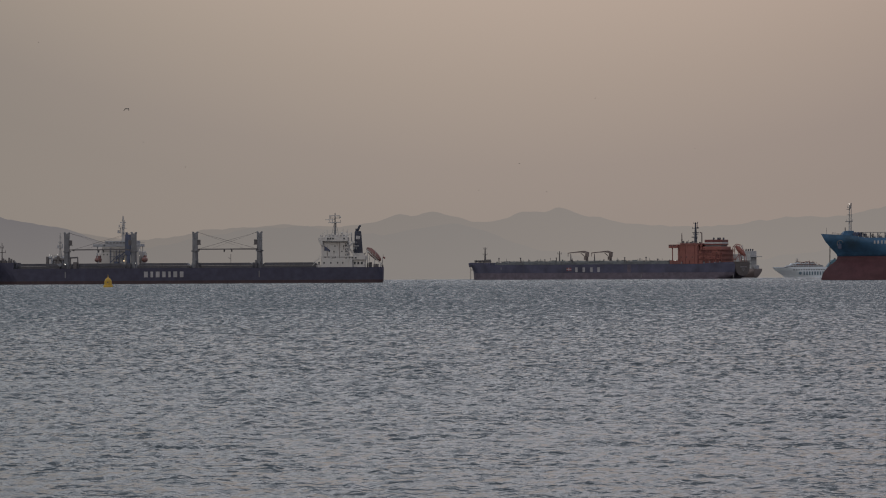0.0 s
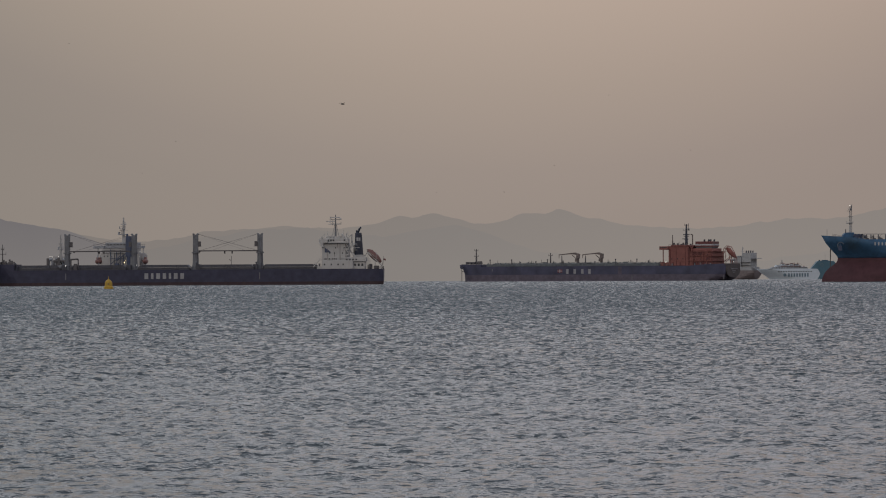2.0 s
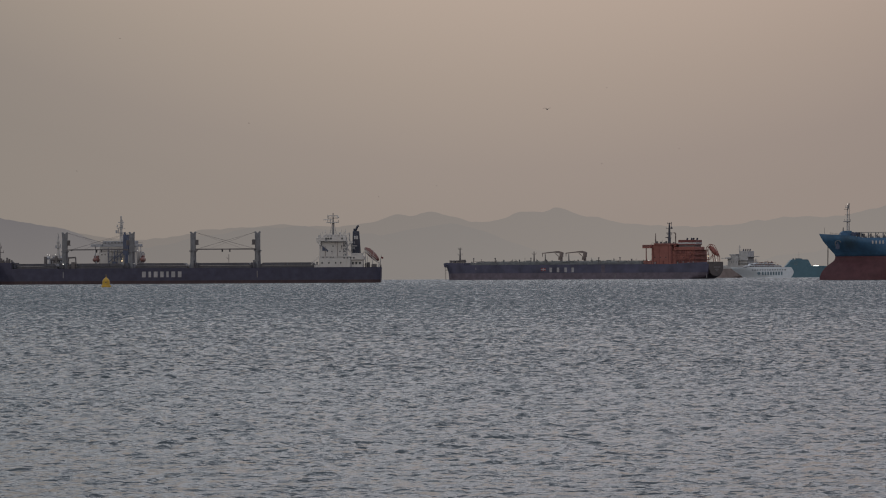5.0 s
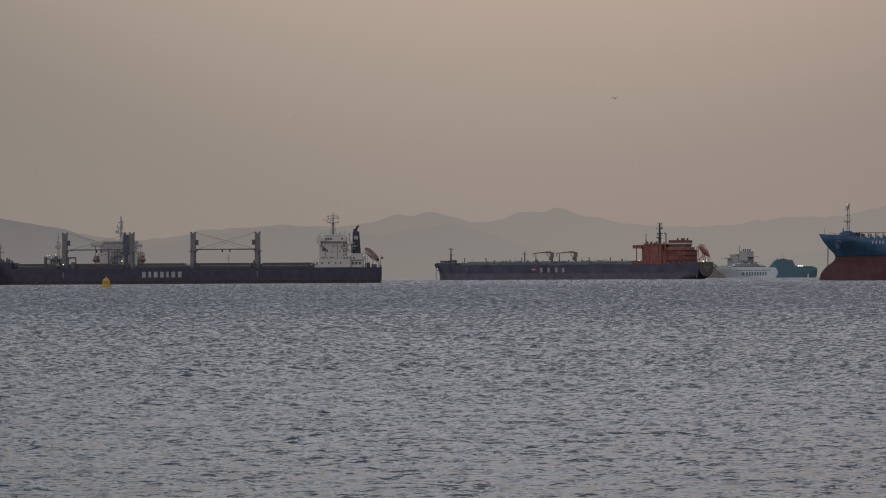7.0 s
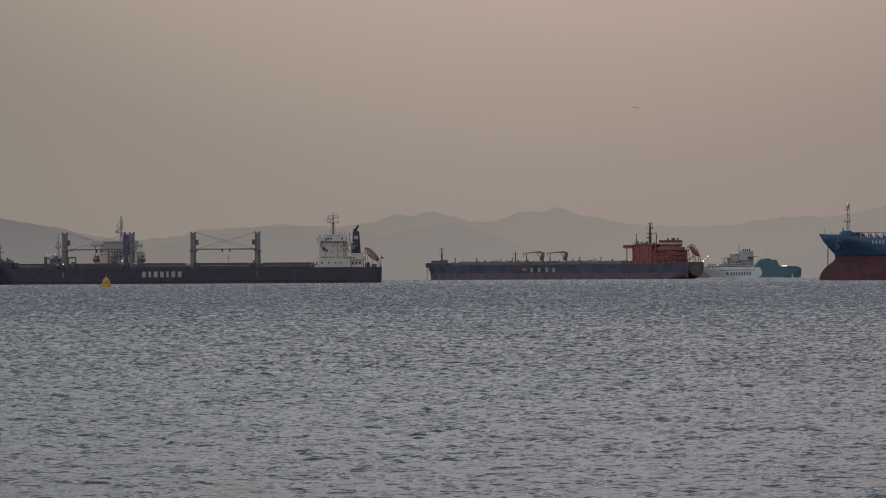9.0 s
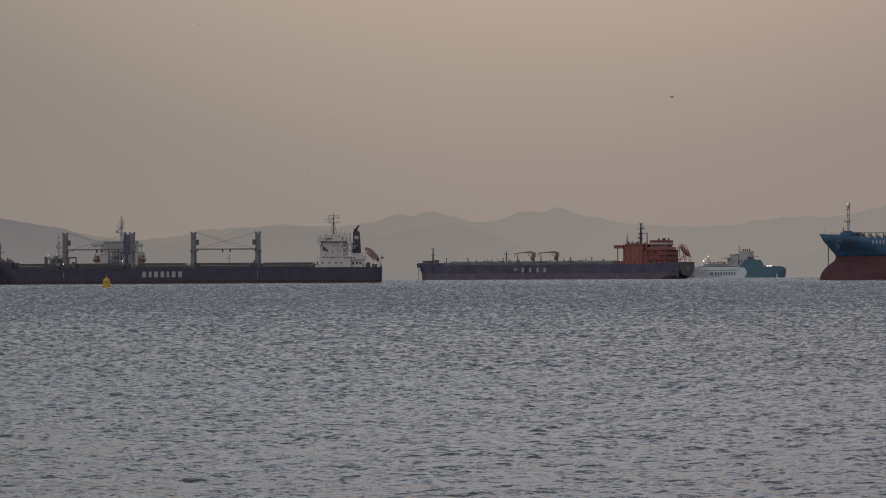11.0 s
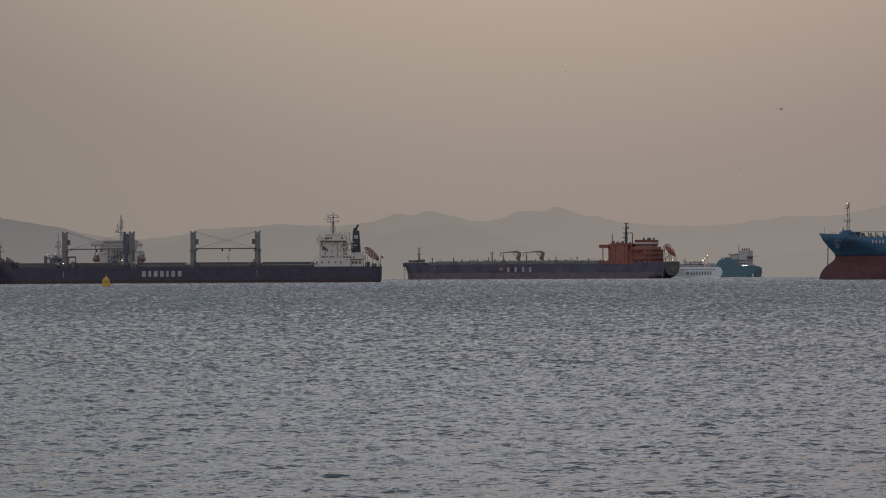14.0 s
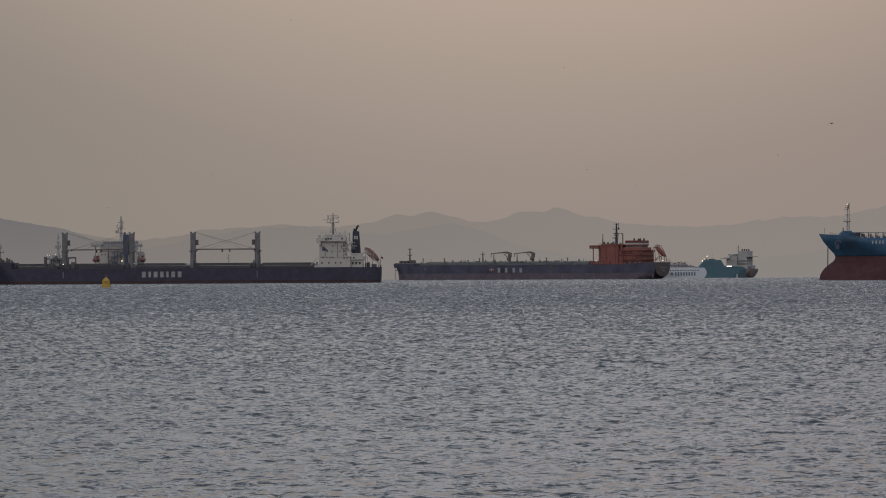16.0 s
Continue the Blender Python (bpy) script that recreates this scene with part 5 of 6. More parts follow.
# ---- the blue and red ship in ballast ----
def ballast_ship():
    x0, y0, z0 = at(1456, 1712)
    ship = thing("ballast_ship", pose(x0 + 201.5, y0 + 14, z0, 0, 0, 180), "blue cargo ship riding high with a broad dark red boot topping", "cargo ship")
    stem = [(-1.5, 200.7), (0.2, 200.8), (2, 200.4), (3, 200.0), (4.2, 199.3), (5.4, 198.4), (6.6, 197.1), (7.6, 195.8), (8.4, 194.5), (9.6, 193.3), (11, 193.0), (12, 193.3), (13.5, 194.6), (15, 196.0), (17.5, 198.8), (20, 200.9), (22.2, 202.4)]
    stern = [(-1, 6), (4, 1), (20, 0)]
    ent = [(-1, 24), (4, 30), (10, 34), (15, 24), (22, 17)]
    run, tr = [(0, 30), (12, 10)], [(-1, 0.2), (12, 0.85)]
    sheer = [(150, 0.0), (182, 0.0), (186, 0.9), (198, 1.8), (205, 2.4)]
    solid("hull", lambda bm: hull_shell(bm, 32.2, stem, stern, [11.2, 12.2, 13.5, 15, 17.5, 20.0], ent, run, tr, 1.9, sheer), "blue", ship, "deep blue painted steel hull", smooth=True)
    solid("boot_topping", lambda bm: hull_shell(bm, 32.15, stem, stern, [-1.2, 0, 1, 2, 3, 4, 5, 6, 7, 8, 9, 10, 11.2], ent, run, tr, 1.9), "boot_red", ship, "dark red boot topping and bulbous bow", smooth=True)
    kx = lambda p: 200 - (p - 1456) * 0.268
    solid("mast_house", lambda bm: prism(bm, [(kx(1510), 19.8), (kx(1489), 19.8), (kx(1491), 22.4), (kx(1496), 23.4), (kx(1510), 23.4)], -4, 4), "blue", ship, bevel=0.15)
    m = mast(ship, kx(1504), 0, 23.2, 35.8, "white_far", [(28.0, 1.5), (34.6, 0.9)], 0.5, "foremast")
    each("mast_platform", lambda bm: (span(bm, kx(1508), kx(1497), -1.2, 1.2, 27.7, 28.0), span(bm, kx(1505.5), kx(1499), -0.8, 0.8, 33.6, 33.8), rod(bm, (kx(1507), 0, 33.8), (kx(1507.5), 0, 36.8), 0.14), rod(bm, (kx(1507), 0.4, 22.6), (kx(1507), 0.4, 34.2), 0.14), rod(bm, (kx(1505.5), 0.4, 34.0), (kx(1506.5), 0.4, 36.4), 0.3, 0.2), span(bm, kx(1509), kx(1500), -0.7, 0.7, 31.0, 31.15)), "crane", m)
    solid("anchor_light", lambda bm: ball(bm, kx(1503.6), 0.3, 36.2, 0.13), "lamp_white", m, "lit white anchor light")
    each("windlass", lambda bm: [rod(bm, (kx(p), -6, 21.8), (kx(p), 7, 21.8), 0.95, sides=12) for p in (1511, 1517)] + [span(bm, kx(1516), kx(1508), 3, 8, 20, 22.2), span(bm, kx(1523), kx(1519), 4, 9, 20, 22.6), ball(bm, kx(1527), 8, 21.2, 0.9)], "crane_dark", ship, bevel=0.08)
    # the walkway along the deck on posts
    way = solid("walkway", lambda bm: span(bm, 120, kx(1520), 9, 11, 22.4, 22.65), "crane", ship, "grey raised walkway on posts")
    for i in range(10):
        p = 1524 + i * 13
        each("walkway_post", lambda bm: (beam(bm, (kx(p), 9.2, 19.9), (kx(p), 9.2, 22.3), 0.35, 0.35), beam(bm, (kx(p), 10.8, 19.9), (kx(p), 10.8, 22.3), 0.35, 0.35), beam(bm, (kx(p), 9.2, 20.4), (kx(p) - 1.5, 9.2, 22.3), 0.2, 0.2)), "crane", way)
    rng = random.Random(2)
    for i in range(9):
        x = kx(1528 + i * 12)
        each("deck_fitting", lambda bm: (rod(bm, (x, 12.5, 19.9), (x, 12.5, 20.9 + rng.random()), 0.5, 0.4, 8), span(bm, x - 1.2, x + 0.4, 11.8, 13.2, 19.9, 20.5)), "dark", ship)
    railing("deck_rail", ship, [(125, 14.8, 20.0), (kx(1521), 14.8, 20.0)], 1.1, 1.7, 0.05, "crane")
    railing("bow_rail", ship, [(kx(1470), 7.0, 21.6), (kx(1484), 9.6, 20.9)], 1.0, 1.5, 0.05, "dark")
    each("jackstaff", lambda bm: (rod(bm, (kx(1463), 0, 22), (kx(1463), 0, 25.0), 0.07), rod(bm, (kx(1495), 3, 22.4), (kx(1495), 3, 25.0), 0.3, 0.2)), "dark", ship)
    a = solid("anchor", lambda bm: (beam(bm, (kx(1481), 12.6, 14.9), (kx(1481), 12.2, 18.2), 0.4, 0.4), beam(bm, (kx(1484.5), 12.9, 15.3), (kx(1481), 12.9, 14.7), 0.7, 0.6), beam(bm, (kx(1477.5), 12.9, 15.3), (kx(1481), 12.9, 14.7), 0.7, 0.6), span(bm, kx(1484), kx(1478), 12.2, 13.1, 15.2, 17.0)), "crane_dark", ship, "dark anchor housed in the bow", bevel=0.08)
    def hawse_arc(bm):
        turn = [(kx(1482 + 5.2 * math.cos(radians(a))), 12.35 + 0.08 * math.sin(radians(a)) + 0.35 * math.cos(radians(a)), 17.2 + 1.55 * math.sin(radians(a))) for a in range(20, 221, 25)]
        for a, b in zip(turn, turn[1:]):
            beam(bm, a, b, 0.34, 0.3)
    solid("hawse_mark", hawse_arc, "crane", ship, "pale arc round the anchor pocket")
    solid("anchor_chain", lambda bm: [ball(bm, kx(1471.5 - 0.9 * f), -6.5, 15.4 - 16.2 * f, 0.30, 0.18, 0.46, 6, 4) for f in np.linspace(0, 1, 28)], "chain", ship, "dark anchor chain down to the water")
    each("ship_name", lambda bm: [span(bm, kx(p + 3.4), kx(p + 0.8), 16.07, 16.2, 17.1, 18.6) for p in (1539.5, 1545.7, 1552.2, 1558, 1568, 1574, 1580, 1586)], "mark", ship, "pale bars of the ship's name")
    return ship


# ---- the ferry crossing behind ----
def ferry():
    ship = thing("ferry", pose(0, 0, 0, 0, 0, 180), "white and teal passenger ferry crossing the bay", "ferry")
    S = 0.612
    fx = lambda p: (1448 - p) * S            # along the hull, from the stern
    L = fx(1268)
    stem = [(-1, L - 15), (1.5, L - 13), (4, L - 9.5), (7, L - 5), (10, L - 1.2), (14, L)]
    stern = [(-1, 1.5), (6, 0.3), (14, 0)]
    ent, run, tr = [(0, 34), (12, 24)], [(0, 20), (8, 8)], [(-1, 0.5), (8, 0.9)]
    split = fx(1376)
    solid("fore_hull", lambda bm: hull_shell(bm, 20, stem, [(-1, split + 3), (2, split), (6, split - 1.5), (10, split), (14, split + 4)], [-1.2, 0.5, 3, 6, 8.5, 10.4, 11.6], ent, [(0, 1)], [(0, 1)], 2.0), "ferry_white", ship, "glossy white fore hull")
    solid("aft_hull", lambda bm: hull_shell(bm, 19.8, [(-1, split + 4), (14, split + 6)], stern, [-1.2, 0.5, 3, 6, 9, 10.6], [(0, 0.5)], run, tr), "teal", ship, "teal painted aft hull")
    solid("stern_block", lambda bm: (prism(bm, [(1.2, 0.4), (fx(1432), 0.4), (fx(1432), 11.6), (fx(1439), 12.0), (3.0, 11.6), (0.9, 9.8), (0.1, 6.0)], -9.2, 9.2)), "teal_dark", ship, "dark teal stern with its ramp", bevel=0.5)
    solid("upper_deck", lambda bm: (prism(bm, [(fx(1358), 10.4), (fx(1288), 11.2), (fx(1296), 13.4), (fx(1356), 13.6)], -8.8, 8.8), prism(bm, [(fx(1347), 13.6), (fx(1304), 13.5), (fx(1309), 15.2), (fx(1345), 15.2)], -8, 8)), "pale_blue", ship, "pale grey passenger decks", bevel=0.2)
    for p, w, top in ((1311, 6, 17.0), (1320, 5, 16.4), (1328, 3.5, 17.2), (1336, 6, 16.6)):
        cabin = solid("deck_cabin", lambda bm: span(bm, fx(p + w), fx(p), -4, 6.5, 15.2, top), "ferry_white", ship, bevel=0.1)
        solid("cabin_roof", lambda bm: span(bm, fx(p + w + 0.6), fx(p - 0.6), -4.4, 6.9, top, top + 0.45), "orange_boat", cabin, "dull red roof edge")
        windows(cabin, [(fx(p + w) + 0.6, fx(p) - 0.6)], 6.55, 15.8, 16.3)
    each("deck_edge", lambda bm: [span(bm, fx(1358), fx(1292), 8.8, 9.3, z, z + 0.3) for z in (11.6, 13.3)], "ferry_white", ship)
    each("deck_stanchion", lambda bm: [rod(bm, (fx(1296 + i * 4.4), 9.1, 11.8), (fx(1296 + i * 4.4), 9.1, 13.4), 0.14, sides=5) for i in range(14)], "ferry_white", ship)
    solid("wheelhouse", lambda bm: prism(bm, [(fx(1312), 13.4), (fx(1299), 13.4), (fx(1302), 15.6), (fx(1312), 15.8)], -7, 7), "ferry_white", ship, "white wheelhouse", bevel=0.15)
    solid("wheelhouse_glass", lambda bm: span(bm, fx(1310), fx(1303), 6.98, 7.06, 14.3, 15.1), "glass", ship, "dark wheelhouse windows")
    each("radar_arch", lambda bm: [beam(bm, (fx(1316), y, 16), (fx(1312), y * 0.6, 20.4), 0.35, 0.35) for y in (-2.2, 2.2)] + [beam(bm, (fx(1309), y, 16), (fx(1313.5), y * 0.6, 20.4), 0.3, 0.3) for y in (-2.2, 2.2)], "white_far", ship)
    each("life_raft", lambda bm: [rod(bm, (fx(p), 8.2, 14.2), (fx(p + 2.4), 8.2, 14.2), 0.55, sides=8) for p in (1312, 1318, 1328, 1334, 1340, 1349)], "orange_boat", ship, "red life-raft canisters paled for haze")
    each("signal_post", lambda bm: [rod(bm, (fx(p), y, 15.2), (fx(p), y, z), 0.45, 0.3, 8) for p, y, z in ((1334, 2, 18.6), (1341, -2, 18.2))], "orange_boat", ship, "dull red posts on the upper deck")
    solid("aft_house", lambda bm: prism(bm, [(fx(1411), 10.4), (fx(1362), 10.4), (fx(1364), 12.0), (fx(1374), 19.2), (fx(1376), 19.8), (fx(1403), 19.8), (fx(1404.5), 19.0), (fx(1410), 12.6)], -8, 8), "teal", ship, "teal funnel house", bevel=0.15)
    solid("aft_deck", lambda bm: prism(bm, [(fx(1444), 10.4), (fx(1400), 10.4), (fx(1402), 13.0), (fx(1437), 12.7), (fx(1443), 12.0), (fx(1446), 10.8)], -8.4, 8.4), "teal", ship, bevel=0.3)
    # Dark teal panels painted where the aft deck's openings lie in shade.
    each("deck_shade", lambda bm: [span(bm, fx(1432 - i * 5.2), fx(1428.6 - i * 5.2), 8.35, 8.5, 11.0, 12.1) for i in range(4)], "teal_dark", ship, "dark panels for shaded openings of the aft deck")
    each("vent_cap", lambda bm: [span(bm, fx(p + 2.2), fx(p), -2.5, 2.5, 19.7, 21.0) for p in (1378, 1383, 1388.5)], "teal_dark", ship)
    solid("funnel", lambda bm: prism(bm, [(fx(1395), 19.6), (fx(1385), 19.6), (fx(1386), 21.0), (fx(1394), 20.8)], -3.5, 3.5), "teal_dark", ship, "dark teal funnel", bevel=0.3)
    ring = [(fx(1382) + 1.55 * math.cos(radians(a)), 8.1, 15.6 + 1.55 * math.sin(radians(a))) for a in range(0, 361, 30)]
    solid("funnel_mark", lambda bm: [beam(bm, a, b, 0.55, 0.2) for a, b in zip(ring, ring[1:])], "mark_dim", ship, "pale ring on the funnel house")
    each("window_band", lambda bm: [span(bm, fx(1363 - i * 4.4) - 0.8, fx(1363 - i * 4.4) + 0.8, 9.98, 10.1, 8.2, 9.1) for i in range(14)], "glass", ship, "row of dark saloon windows")
    # Flat dark panels give the upper decks their shaded openings.
    each("opening_shade", lambda bm: [span(bm, fx(1343 - i * 4.5) - 1.1, fx(1343 - i * 4.5) + 1.1, 8.0, 8.12, 13.9, 14.9) for i in range(8)] + [span(bm, fx(1354 - i * 5.2) - 1.3, fx(1354 - i * 5.2) + 1.3, 8.8, 8.92, 11.9, 13.0) for i in range(11)], "dark", ship, "dark panels for shaded openings of the upper decks")
    solid("deck_rail", lambda bm: (span(bm, fx(1346), fx(1318), 7.6, 7.8, 16.8, 17.0), [rod(bm, (fx(p), 7.7, 13.8), (fx(p), 7.7, 16.8), 0.1, sides=4) for p in range(1318, 1347, 4)]), "orange_boat", ship, "reddish rail of the upper deck")
    mast(ship, fx(1313), 0, 15.2, 21.5, "white_far", [(19.0, 1.8), (20.6, 1.0)], 0.5)
    mast(ship, fx(1389), 0, 18.4, 28.0, "dark", [], 0.14, "aerial")
    each("owner_mark", lambda bm: [span(bm, fx(1325.0 + i * 4.75), fx(1322.2 + i * 4.75), 10.0, 10.14, 3.0, 6.8) for i in range(8)], "mark_blue", ship, "dark blue bars of the owner's mark")
    solid("owner_emblem", lambda bm: rod(bm, (fx(1316.5), 9.98, 5.0), (fx(1316.5), 10.12, 5.0), 1.7, 1.7, 12), "mark_blue", ship, "round dark blue emblem")
    solid("stern_stripe", lambda bm: prism(bm, [(fx(1433), 0.4), (fx(1430), 0.4), (fx(1430), 8.6), (fx(1433), 9.6)], 9.0, 9.6), "mark", ship, "pale upright stripe at the stern")
    rng = random.Random(6)
    solid("bow_wave", lambda bm: [ball(bm, L - 12 - i * 2.1, 9.2 * (1 - math.exp(-i / 6)) + rng.uniform(0.2, 1.2), rng.uniform(-0.3, 0.1), rng.uniform(1.2, 2.6), rng.uniform(0.5, 1.0), rng.uniform(0.5, 1.25) * max(0.35, 1 - i / 60), 8, 5) for i in range(50)], "foam", ship, "white foam thrown up along the hull", smooth=True)
    each("deck_lamp", lambda bm: [span(bm, fx(1422 - i * 3.2), fx(1420 - i * 3.2), 9.2, 9.5, 12.6, 13.3) for i in range(3)], "lamp_white", ship, "bright deck lights")
    return ship


# ---- the far white-housed ship ----
def far_ship():
    ship = thing("far_cargo_ship", pose(0, 0, 0, 0, 0, 130), "distant cargo ship with a pale house, lying in the haze", "cargo ship")
    stem = [(-1, 148), (8, 150), (14, 154)]
    stern = [(-1, 4), (2, 1.5), (6, 0), (11, -0.8)]
    ent, run, tr = [(0, 22), (10, 14)], [(0, 26), (6, 9)], [(-1, 0.15), (3, 0.5), (8, 0.85)]
    solid("hull", lambda bm: hull_shell(bm, 26, stem, stern, [-1.2, 0.5, 2.5, 5, 8, 11.0], ent, run, tr), "rust_hull", ship, "brown-grey steel hull")
    solid("forecastle", lambda bm: prism(bm, [(136, 11), (150, 11), (154, 13.4), (137, 13.2)], -6, 6), "rust_hull", ship)
    house = solid("accommodation", lambda bm: (span(bm, 3, 40, -11, 11, 11, 15), span(bm, 5, 16.6, -8, 8, 15, 31.5), span(bm, 16.6, 30, -10.5, 10.5, 15, 24.5), span(bm, 18, 28, -7, 7, 24.5, 26.4)), "haze_white", ship, "pale accommodation tower", bevel=0.15)
    solid("bridge", lambda bm: (span(bm, 25, 31.5, -14.5, 14.5, 22.6, 24.2), span(bm, 31, 37, 10, 13, 22.9, 23.5), span(bm, 21, 29, -8, 8, 26.4, 28.0)), "haze_white", house, bevel=0.1)
    windows(house, [(18.6 + i * 3.0, 19.6 + i * 3.0) for i in range(4)], 10.55, 18.4, 19.4)
    each("deck_edge", lambda bm: [span(bm, 4.6, 30.4, -10.9, 10.9, z, z + 0.25) for z in (17.2, 20.6)], "haze_white", house)
    each("exhaust_pipe", lambda bm: [rod(bm, (6.4 + i * 2.8, 0, 31.5), (6.0 + i * 2.8, 0, 34.0), 0.8, 0.75, 8) for i in range(4)], "black", ship)
    mast(ship, 19.4, 0, 24.5, 38.6, "haze_white", [(33, 2.6), (36, 1.2)], 0.9, "radar_mast")
    mast(ship, 140, 0, 13.2, 24.5, "crane", [(19, 1.4)], 0.45, "foremast")
    for a, b in ((44, 60), (66, 88), (94, 126)):
        hatch(ship, a, b, 8, 11, 13.5)
    each("stern_fitting", lambda bm: (span(bm, -1.5, 5.2, -9, 9, 24.6, 25.2), span(bm, 0.5, 2.5, -4, 4, 11, 14), rod(bm, (-0.4, 8, 11), (-0.4, 8, 17), 0.2), span(bm, -0.8, 1, 7, 9, 13, 15)), "pale_blue", ship)
    solid("deck_house", lambda bm: (prism(bm, [(51.5, 11), (57.5, 11), (57.2, 16.2), (56.2, 17.2), (53.0, 17.4), (51.5, 15.5)], -5, 7), span(bm, 48.6, 50.4, 2, 6, 11, 16.8)), "haze_white", ship, "pale deck house among the hatches", bevel=0.4)
    each("deck_boom", lambda bm: (beam(bm, (50, 4, 16.8), (44.5, 4, 13.8), 0.5, 0.5), beam(bm, (58.5, 4, 11), (58.5, 4, 16.0), 0.5, 0.5), beam(bm, (47.0, 4, 11), (47.0, 4, 15.6), 0.4, 0.4)), "rust_hull", ship, "brown cargo booms")
    each("floodlight", lambda bm: (ball(bm, 62.4, 7, 20.3, 0.8), ball(bm, 60.0, 7, 22.6, 0.36), ball(bm, 56.5, 7, 25.8, 0.5)), "lamp", ship, "bright yellow deck floodlights")
    each("light_post", lambda bm: [rod(bm, (x, 7, 11), (x, 7, z), 0.15) for x, z in ((62.4, 19.7), (60.0, 22.3), (56.5, 25.4))], "dark", ship)
    return ship


# ---- buoy ----
def buoy():
    x, y, z = at(191, 1305)
    b = thing("navigation_buoy", pose(x, y, z - 0.02), "yellow conical navigation buoy floating on the sea", "buoy")

    def body(bm):
        rod(bm, (0, 0, -0.5), (0, 0, 0.55), 1.75, 1.75, 20)
        rod(bm, (0, 0, 0.55), (0, 0, 0.8), 1.75, 1.45, 20)
        rod(bm, (0, 0, 0.8), (0, 0, 2.3), 1.42, 1.3, 20)
        rod(bm, (0, 0, 2.3), (0, 0, 2.95), 1.3, 0.85, 20)
        rod(bm, (0, 0, 2.95), (0, 0, 3.35), 0.85, 0.3, 20)
    solid("float", body, "yellow", b, "rounded yellow float", smooth=False)
    solid("staff", lambda bm: (rod(bm, (0, 0, 3.2), (0, 0, 4.3), 0.13, 0.10), rod(bm, (0, 0, 3.2), (0, 0, 3.6), 0.3, 0.2)), "yellow", b)
    solid("lantern", lambda bm: rod(bm, (0, 0, 4.3), (0, 0, 4.7), 0.16), "dark", b)
    solid("marking", lambda bm: span(bm, -0.2, 0.2, -1.45, -1.2, 1.5, 1.9), "dark", b, "dark patch on the float")
    return b


bulk_carrier()
anchored_freighter()
tank_ship = tanker()
ballast_ship()
ferry_ship = ferry()
far_one = far_ship()
buoy()


# ---- gulls ----
def gull():
    g = thing("gull", pose(0, 500, 40), "grey gull flapping over the bay", "bird", "gulls over the bay")

    def body(bm):
        ball(bm, 0, 0, 0, 0.27, 0.075, 0.07, 10, 8)
        ball(bm, 0.30, 0, 0.04, 0.075, 0.06, 0.06, 8, 6)
        rod(bm, (0.35, 0, 0.035), (0.43, 0, 0.02), 0.02, 0.005, 6)
    solid("body", body, "feather", g, smooth=True)
    solid("tail", lambda bm: prism(bm, [(-0.26, 0.02), (-0.26, -0.01), (-0.44, -0.005), (-0.44, 0.012)], -0.07, 0.07), "feather", g)
    wings = []
    for side in (1, -1):
        bm = bmesh.new()
        rings = []
        for f in (0.0, 0.25, 0.45, 0.7, 1.0):
            yy = side * (0.04 + 0.66 * f)
            zz = 0.05 + 0.14 * math.sin(f * 2.2) - 0.16 * f * f
            chord = 0.24 - 0.17 * f ** 1.6
            lead = 0.10 + 0.06 * math.sin(f * 3.1) - 0.16 * f * f
            rings.append([bm.verts.new(c) for c in ((lead, yy, zz), (lead - chord * 0.4, yy, zz + 0.03), (lead - chord, yy, zz - 0.004), (lead - chord * 0.4, yy, zz - 0.008))])
        for a, b in zip(rings, rings[1:]):
            for i in range(4):
                j = (i + 1) % 4
                bm.faces.new((a[i], a[j], b[j], b[i]))
        bm.faces.new(rings[0])
        bm.faces.new(rings[-1][::-1])
        wings.append(part("wing", bm, "feather_dark", g, "dark-tipped grey wing"))
    return g, wings


near_gull, near_wings = gull()
far_gull_first, _ = gull()
tagged(far_gull_first, "distant gull, a speck against the hazy sky")
far_gulls = [far_gull_first] + [copy_thing(far_gull_first, pose(0, 1900, 60)) for _ in range(8)]


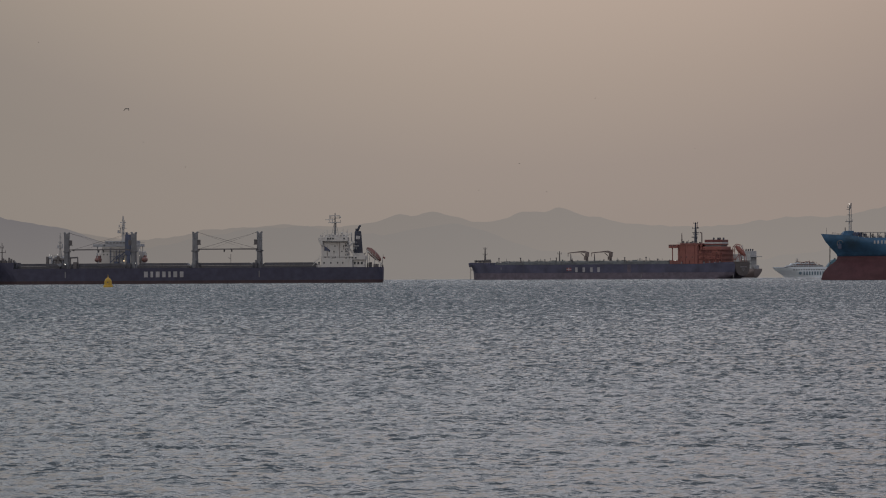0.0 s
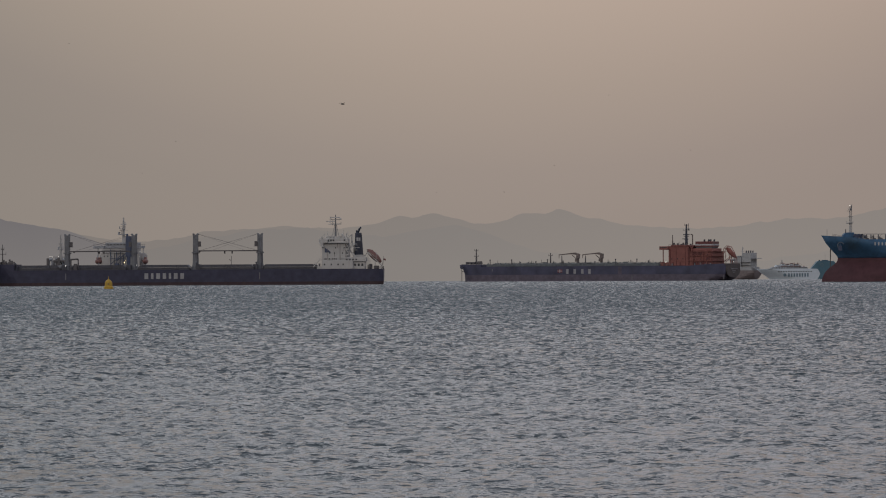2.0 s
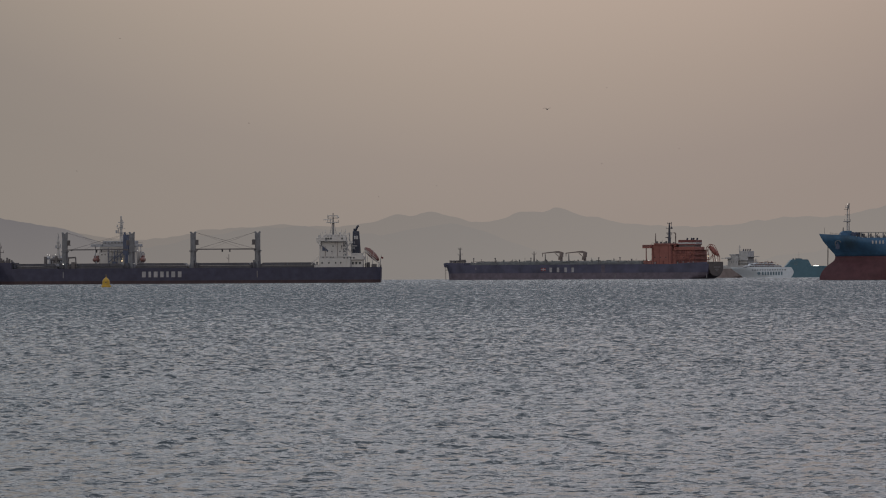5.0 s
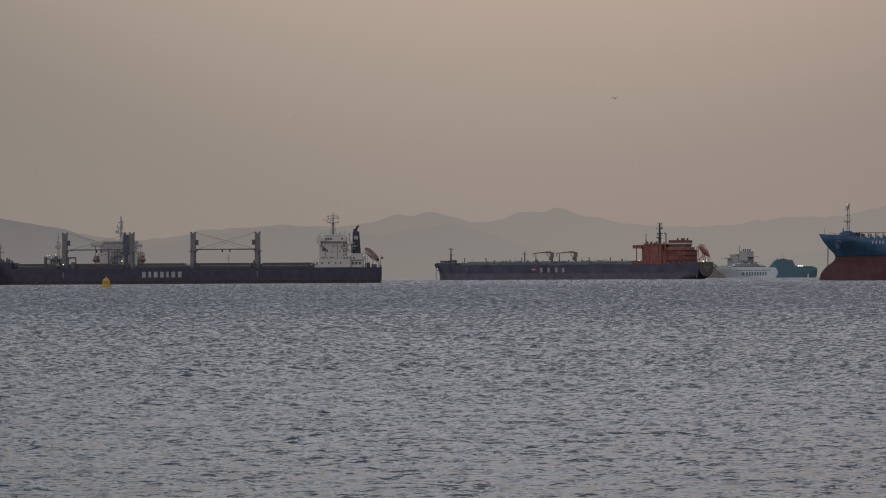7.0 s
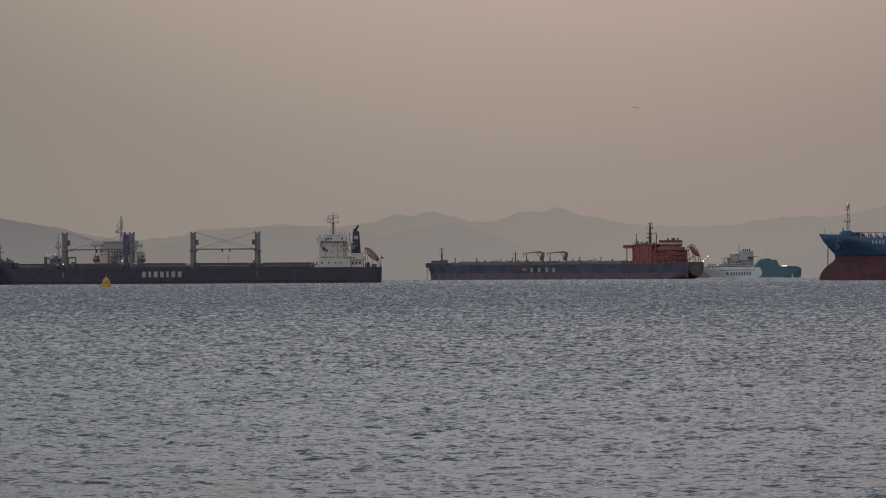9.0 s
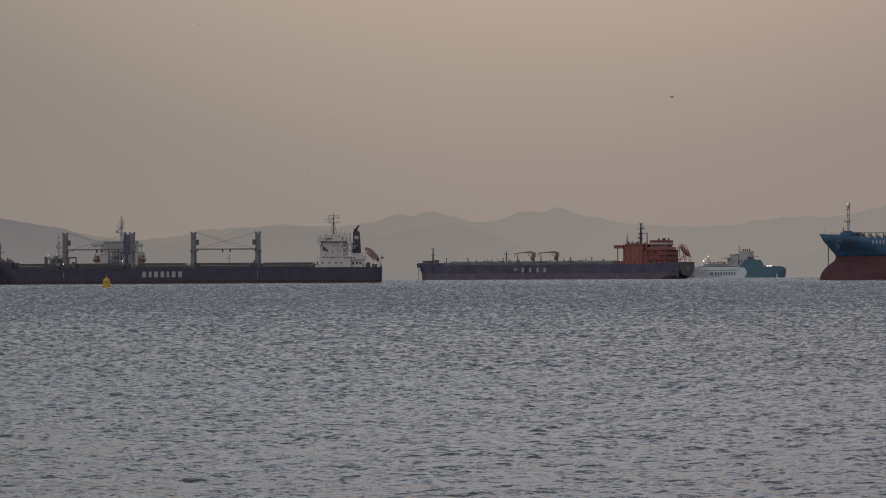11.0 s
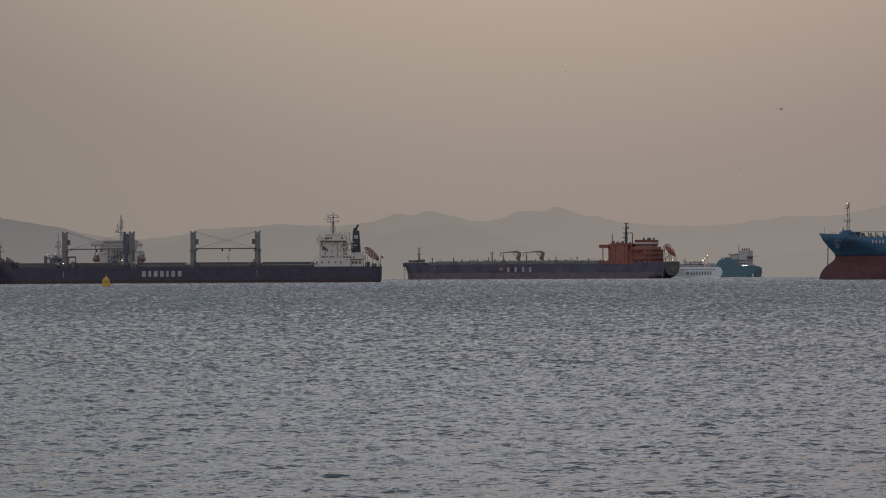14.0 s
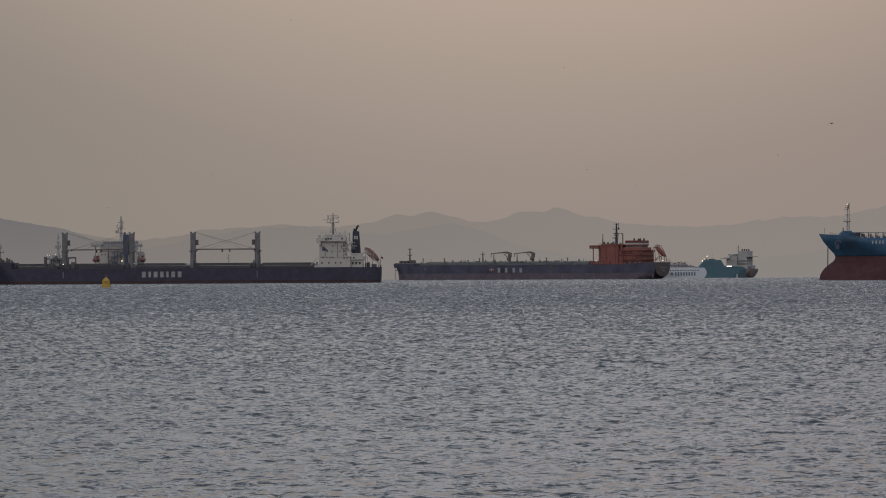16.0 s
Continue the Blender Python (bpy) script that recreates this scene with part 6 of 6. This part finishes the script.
# ---- what moves ----
def motions():
    walk(waves_a, [(0.0, pose(0, 0, 0)), (8.0, pose(DRIFT_A[0] * 8, DRIFT_A[1] * 8, 0)), (16.0, pose(DRIFT_A[0] * 16, DRIFT_A[1] * 16, 0))])
    walk(waves_b, [(0.0, pose(0, 0, 0)), (8.0, pose(DRIFT_B[0] * 8, DRIFT_B[1] * 8, 0)), (16.0, pose(DRIFT_B[0] * 16, DRIFT_B[1] * 16, 0))])
    # the tanker goes left and away along its own heading
    rows = []
    for t in range(0, 17, 2):
        x, y = 190.3 - 3.02 * t, 2300 + 1.39 * t
        rows.append((float(t), pose(x, y, sea(x, y) - 0.12, 0, 0, TANKER_TURN)))
    walk(tank_ship, rows)
    rows = []
    for t in range(0, 17, 2):
        x = (1445 + 3.5 - 13.95 * (t - 7) - 784) / FOCAL * 3900
        rows.append((float(t), pose(x, 3900, sea(x, 3900), 0, 0, 180)))
    walk(ferry_ship, rows)
    rows = []
    for t in (0, 8, 16):
        x = (1335.5 - 0.2 * (t - 8) + 3.5 - 784) / FOCAL * 4180
        rows.append((float(t), pose(x, 4180, sea(x, 4180), 0, 0, 150)))
    walk(far_one, rows)

    # the gull crosses the sky from left to right, beating its wings
    rows = []
    for t, px, py in GULL:
        d = 520 + 7 * t
        rows.append((t, air(px, py, d, t, 42 if t < 4 else 72 if t < 9.5 else 48)))
    walk(near_gull, rows)
    for side, wing in zip((1, -1), near_wings):
        beat = []
        for i in range(107):
            t = i * 0.15
            lift = 34 if i % 2 else -26
            if 11.9 < t < 13.6 or t > 14.6:
                lift = 6 if i % 2 else 0
            beat.append((t, pose(0, 0, 0, side * lift, 0, 0)))
        beat.append((16.0, pose(0, 0, 0, side * 4, 0, 0)))
        walk(wing, beat)
    for bird, track in zip(far_gulls, FAR_GULLS):
        walk(bird, [(t, air(px, py, 1900, t, 180 if track[-1][1] < track[0][1] else 20)) for t, px, py in track])


def air(px, py, d, t, turn):
    """A pose in the air by bearing and height, d metres off."""
    nudge = 0.0 if t < 2.2 else -3.5
    x = (px - nudge - 784) / FOCAL * d
    z = EYE_H + (471.2 - py - 0.0055 * (px - 784)) / FOCAL * d
    return pose(x, d, z, 0, 0, turn)


GULL = [(0.0, 225.5, 192.7), (0.5, 328.5, 194), (1.0, 432.5, 189), (1.5, 521.4, 188.7), (2.0, 606.8, 182), (2.4, 669.4, 182.6), (3.0, 753.2, 184.6),
        (3.5, 810.8, 188.7), (4.0, 876.5, 191.7), (4.2, 899.7, 194), (5.2, 985, 194), (6.3, 1064.6, 188.9), (6.9, 1087.9, 176), (7.5, 1098, 173),
        (8.1, 1114, 179.8), (8.7, 1120, 186.9), (9.2, 1130, 190.9), (10.2, 1160, 182), (11.3, 1204.3, 168), (11.9, 1238.6, 161), (12.5, 1276, 164),
        (13.1, 1318.4, 175), (13.7, 1364.9, 190), (14.3, 1400, 198), (14.9, 1431.6, 202), (15.6, 1460.8, 210), (16.0, 1473, 219)]
TRACK_A = [(0.0, 848, 337), (3.5, 717, 342), (7.0, 600, 358), (9.0, 506, 362), (12.5, 339, 363), (16.0, 191, 368)]
TRACK_B = [(0.0, 968, 340), (7.0, 695, 319), (9.0, 617, 307), (14.5, 429, 301), (16.0, 375, 310)]
TRACK_C = [(0.0, 920, 290), (7.0, 1120, 292), (12.5, 1261, 307), (16.0, 1378, 275)]
TRACK_D = [(0.0, 1231, 263), (7.0, 1186, 264), (12.5, 1107, 287), (16.0, 1040, 300)]
TRACK_E = [(0.0, 70, 75), (3.5, 164, 73), (9.0, 329, 48), (14.5, 434, 40), (16.0, 517, 36)]
TRACK_F = [(0.0, 1055, 174), (3.5, 1082, 160), (9.0, 1029, 145), (16.0, 1000, 120)]
TRACK_G = [(0.0, 1784, 270), (7.0, 1497, 286), (9.0, 1416, 297), (14.5, 1189, 323), (16.0, 1126, 329)]
TRACK_H = [(0.0, 329, 296), (1.5, 271, 304), (8.0, 30, 300), (16.0, -240, 290)]
TRACK_I = [(0.0, 255, 252), (1.5, 294, 250), (7.0, 522, 207), (12.5, 602, 208), (16.0, 660, 200)]
FAR_GULLS = [TRACK_A, TRACK_B, TRACK_C, TRACK_D, TRACK_E, TRACK_F, TRACK_G, TRACK_H, TRACK_I]


motions()
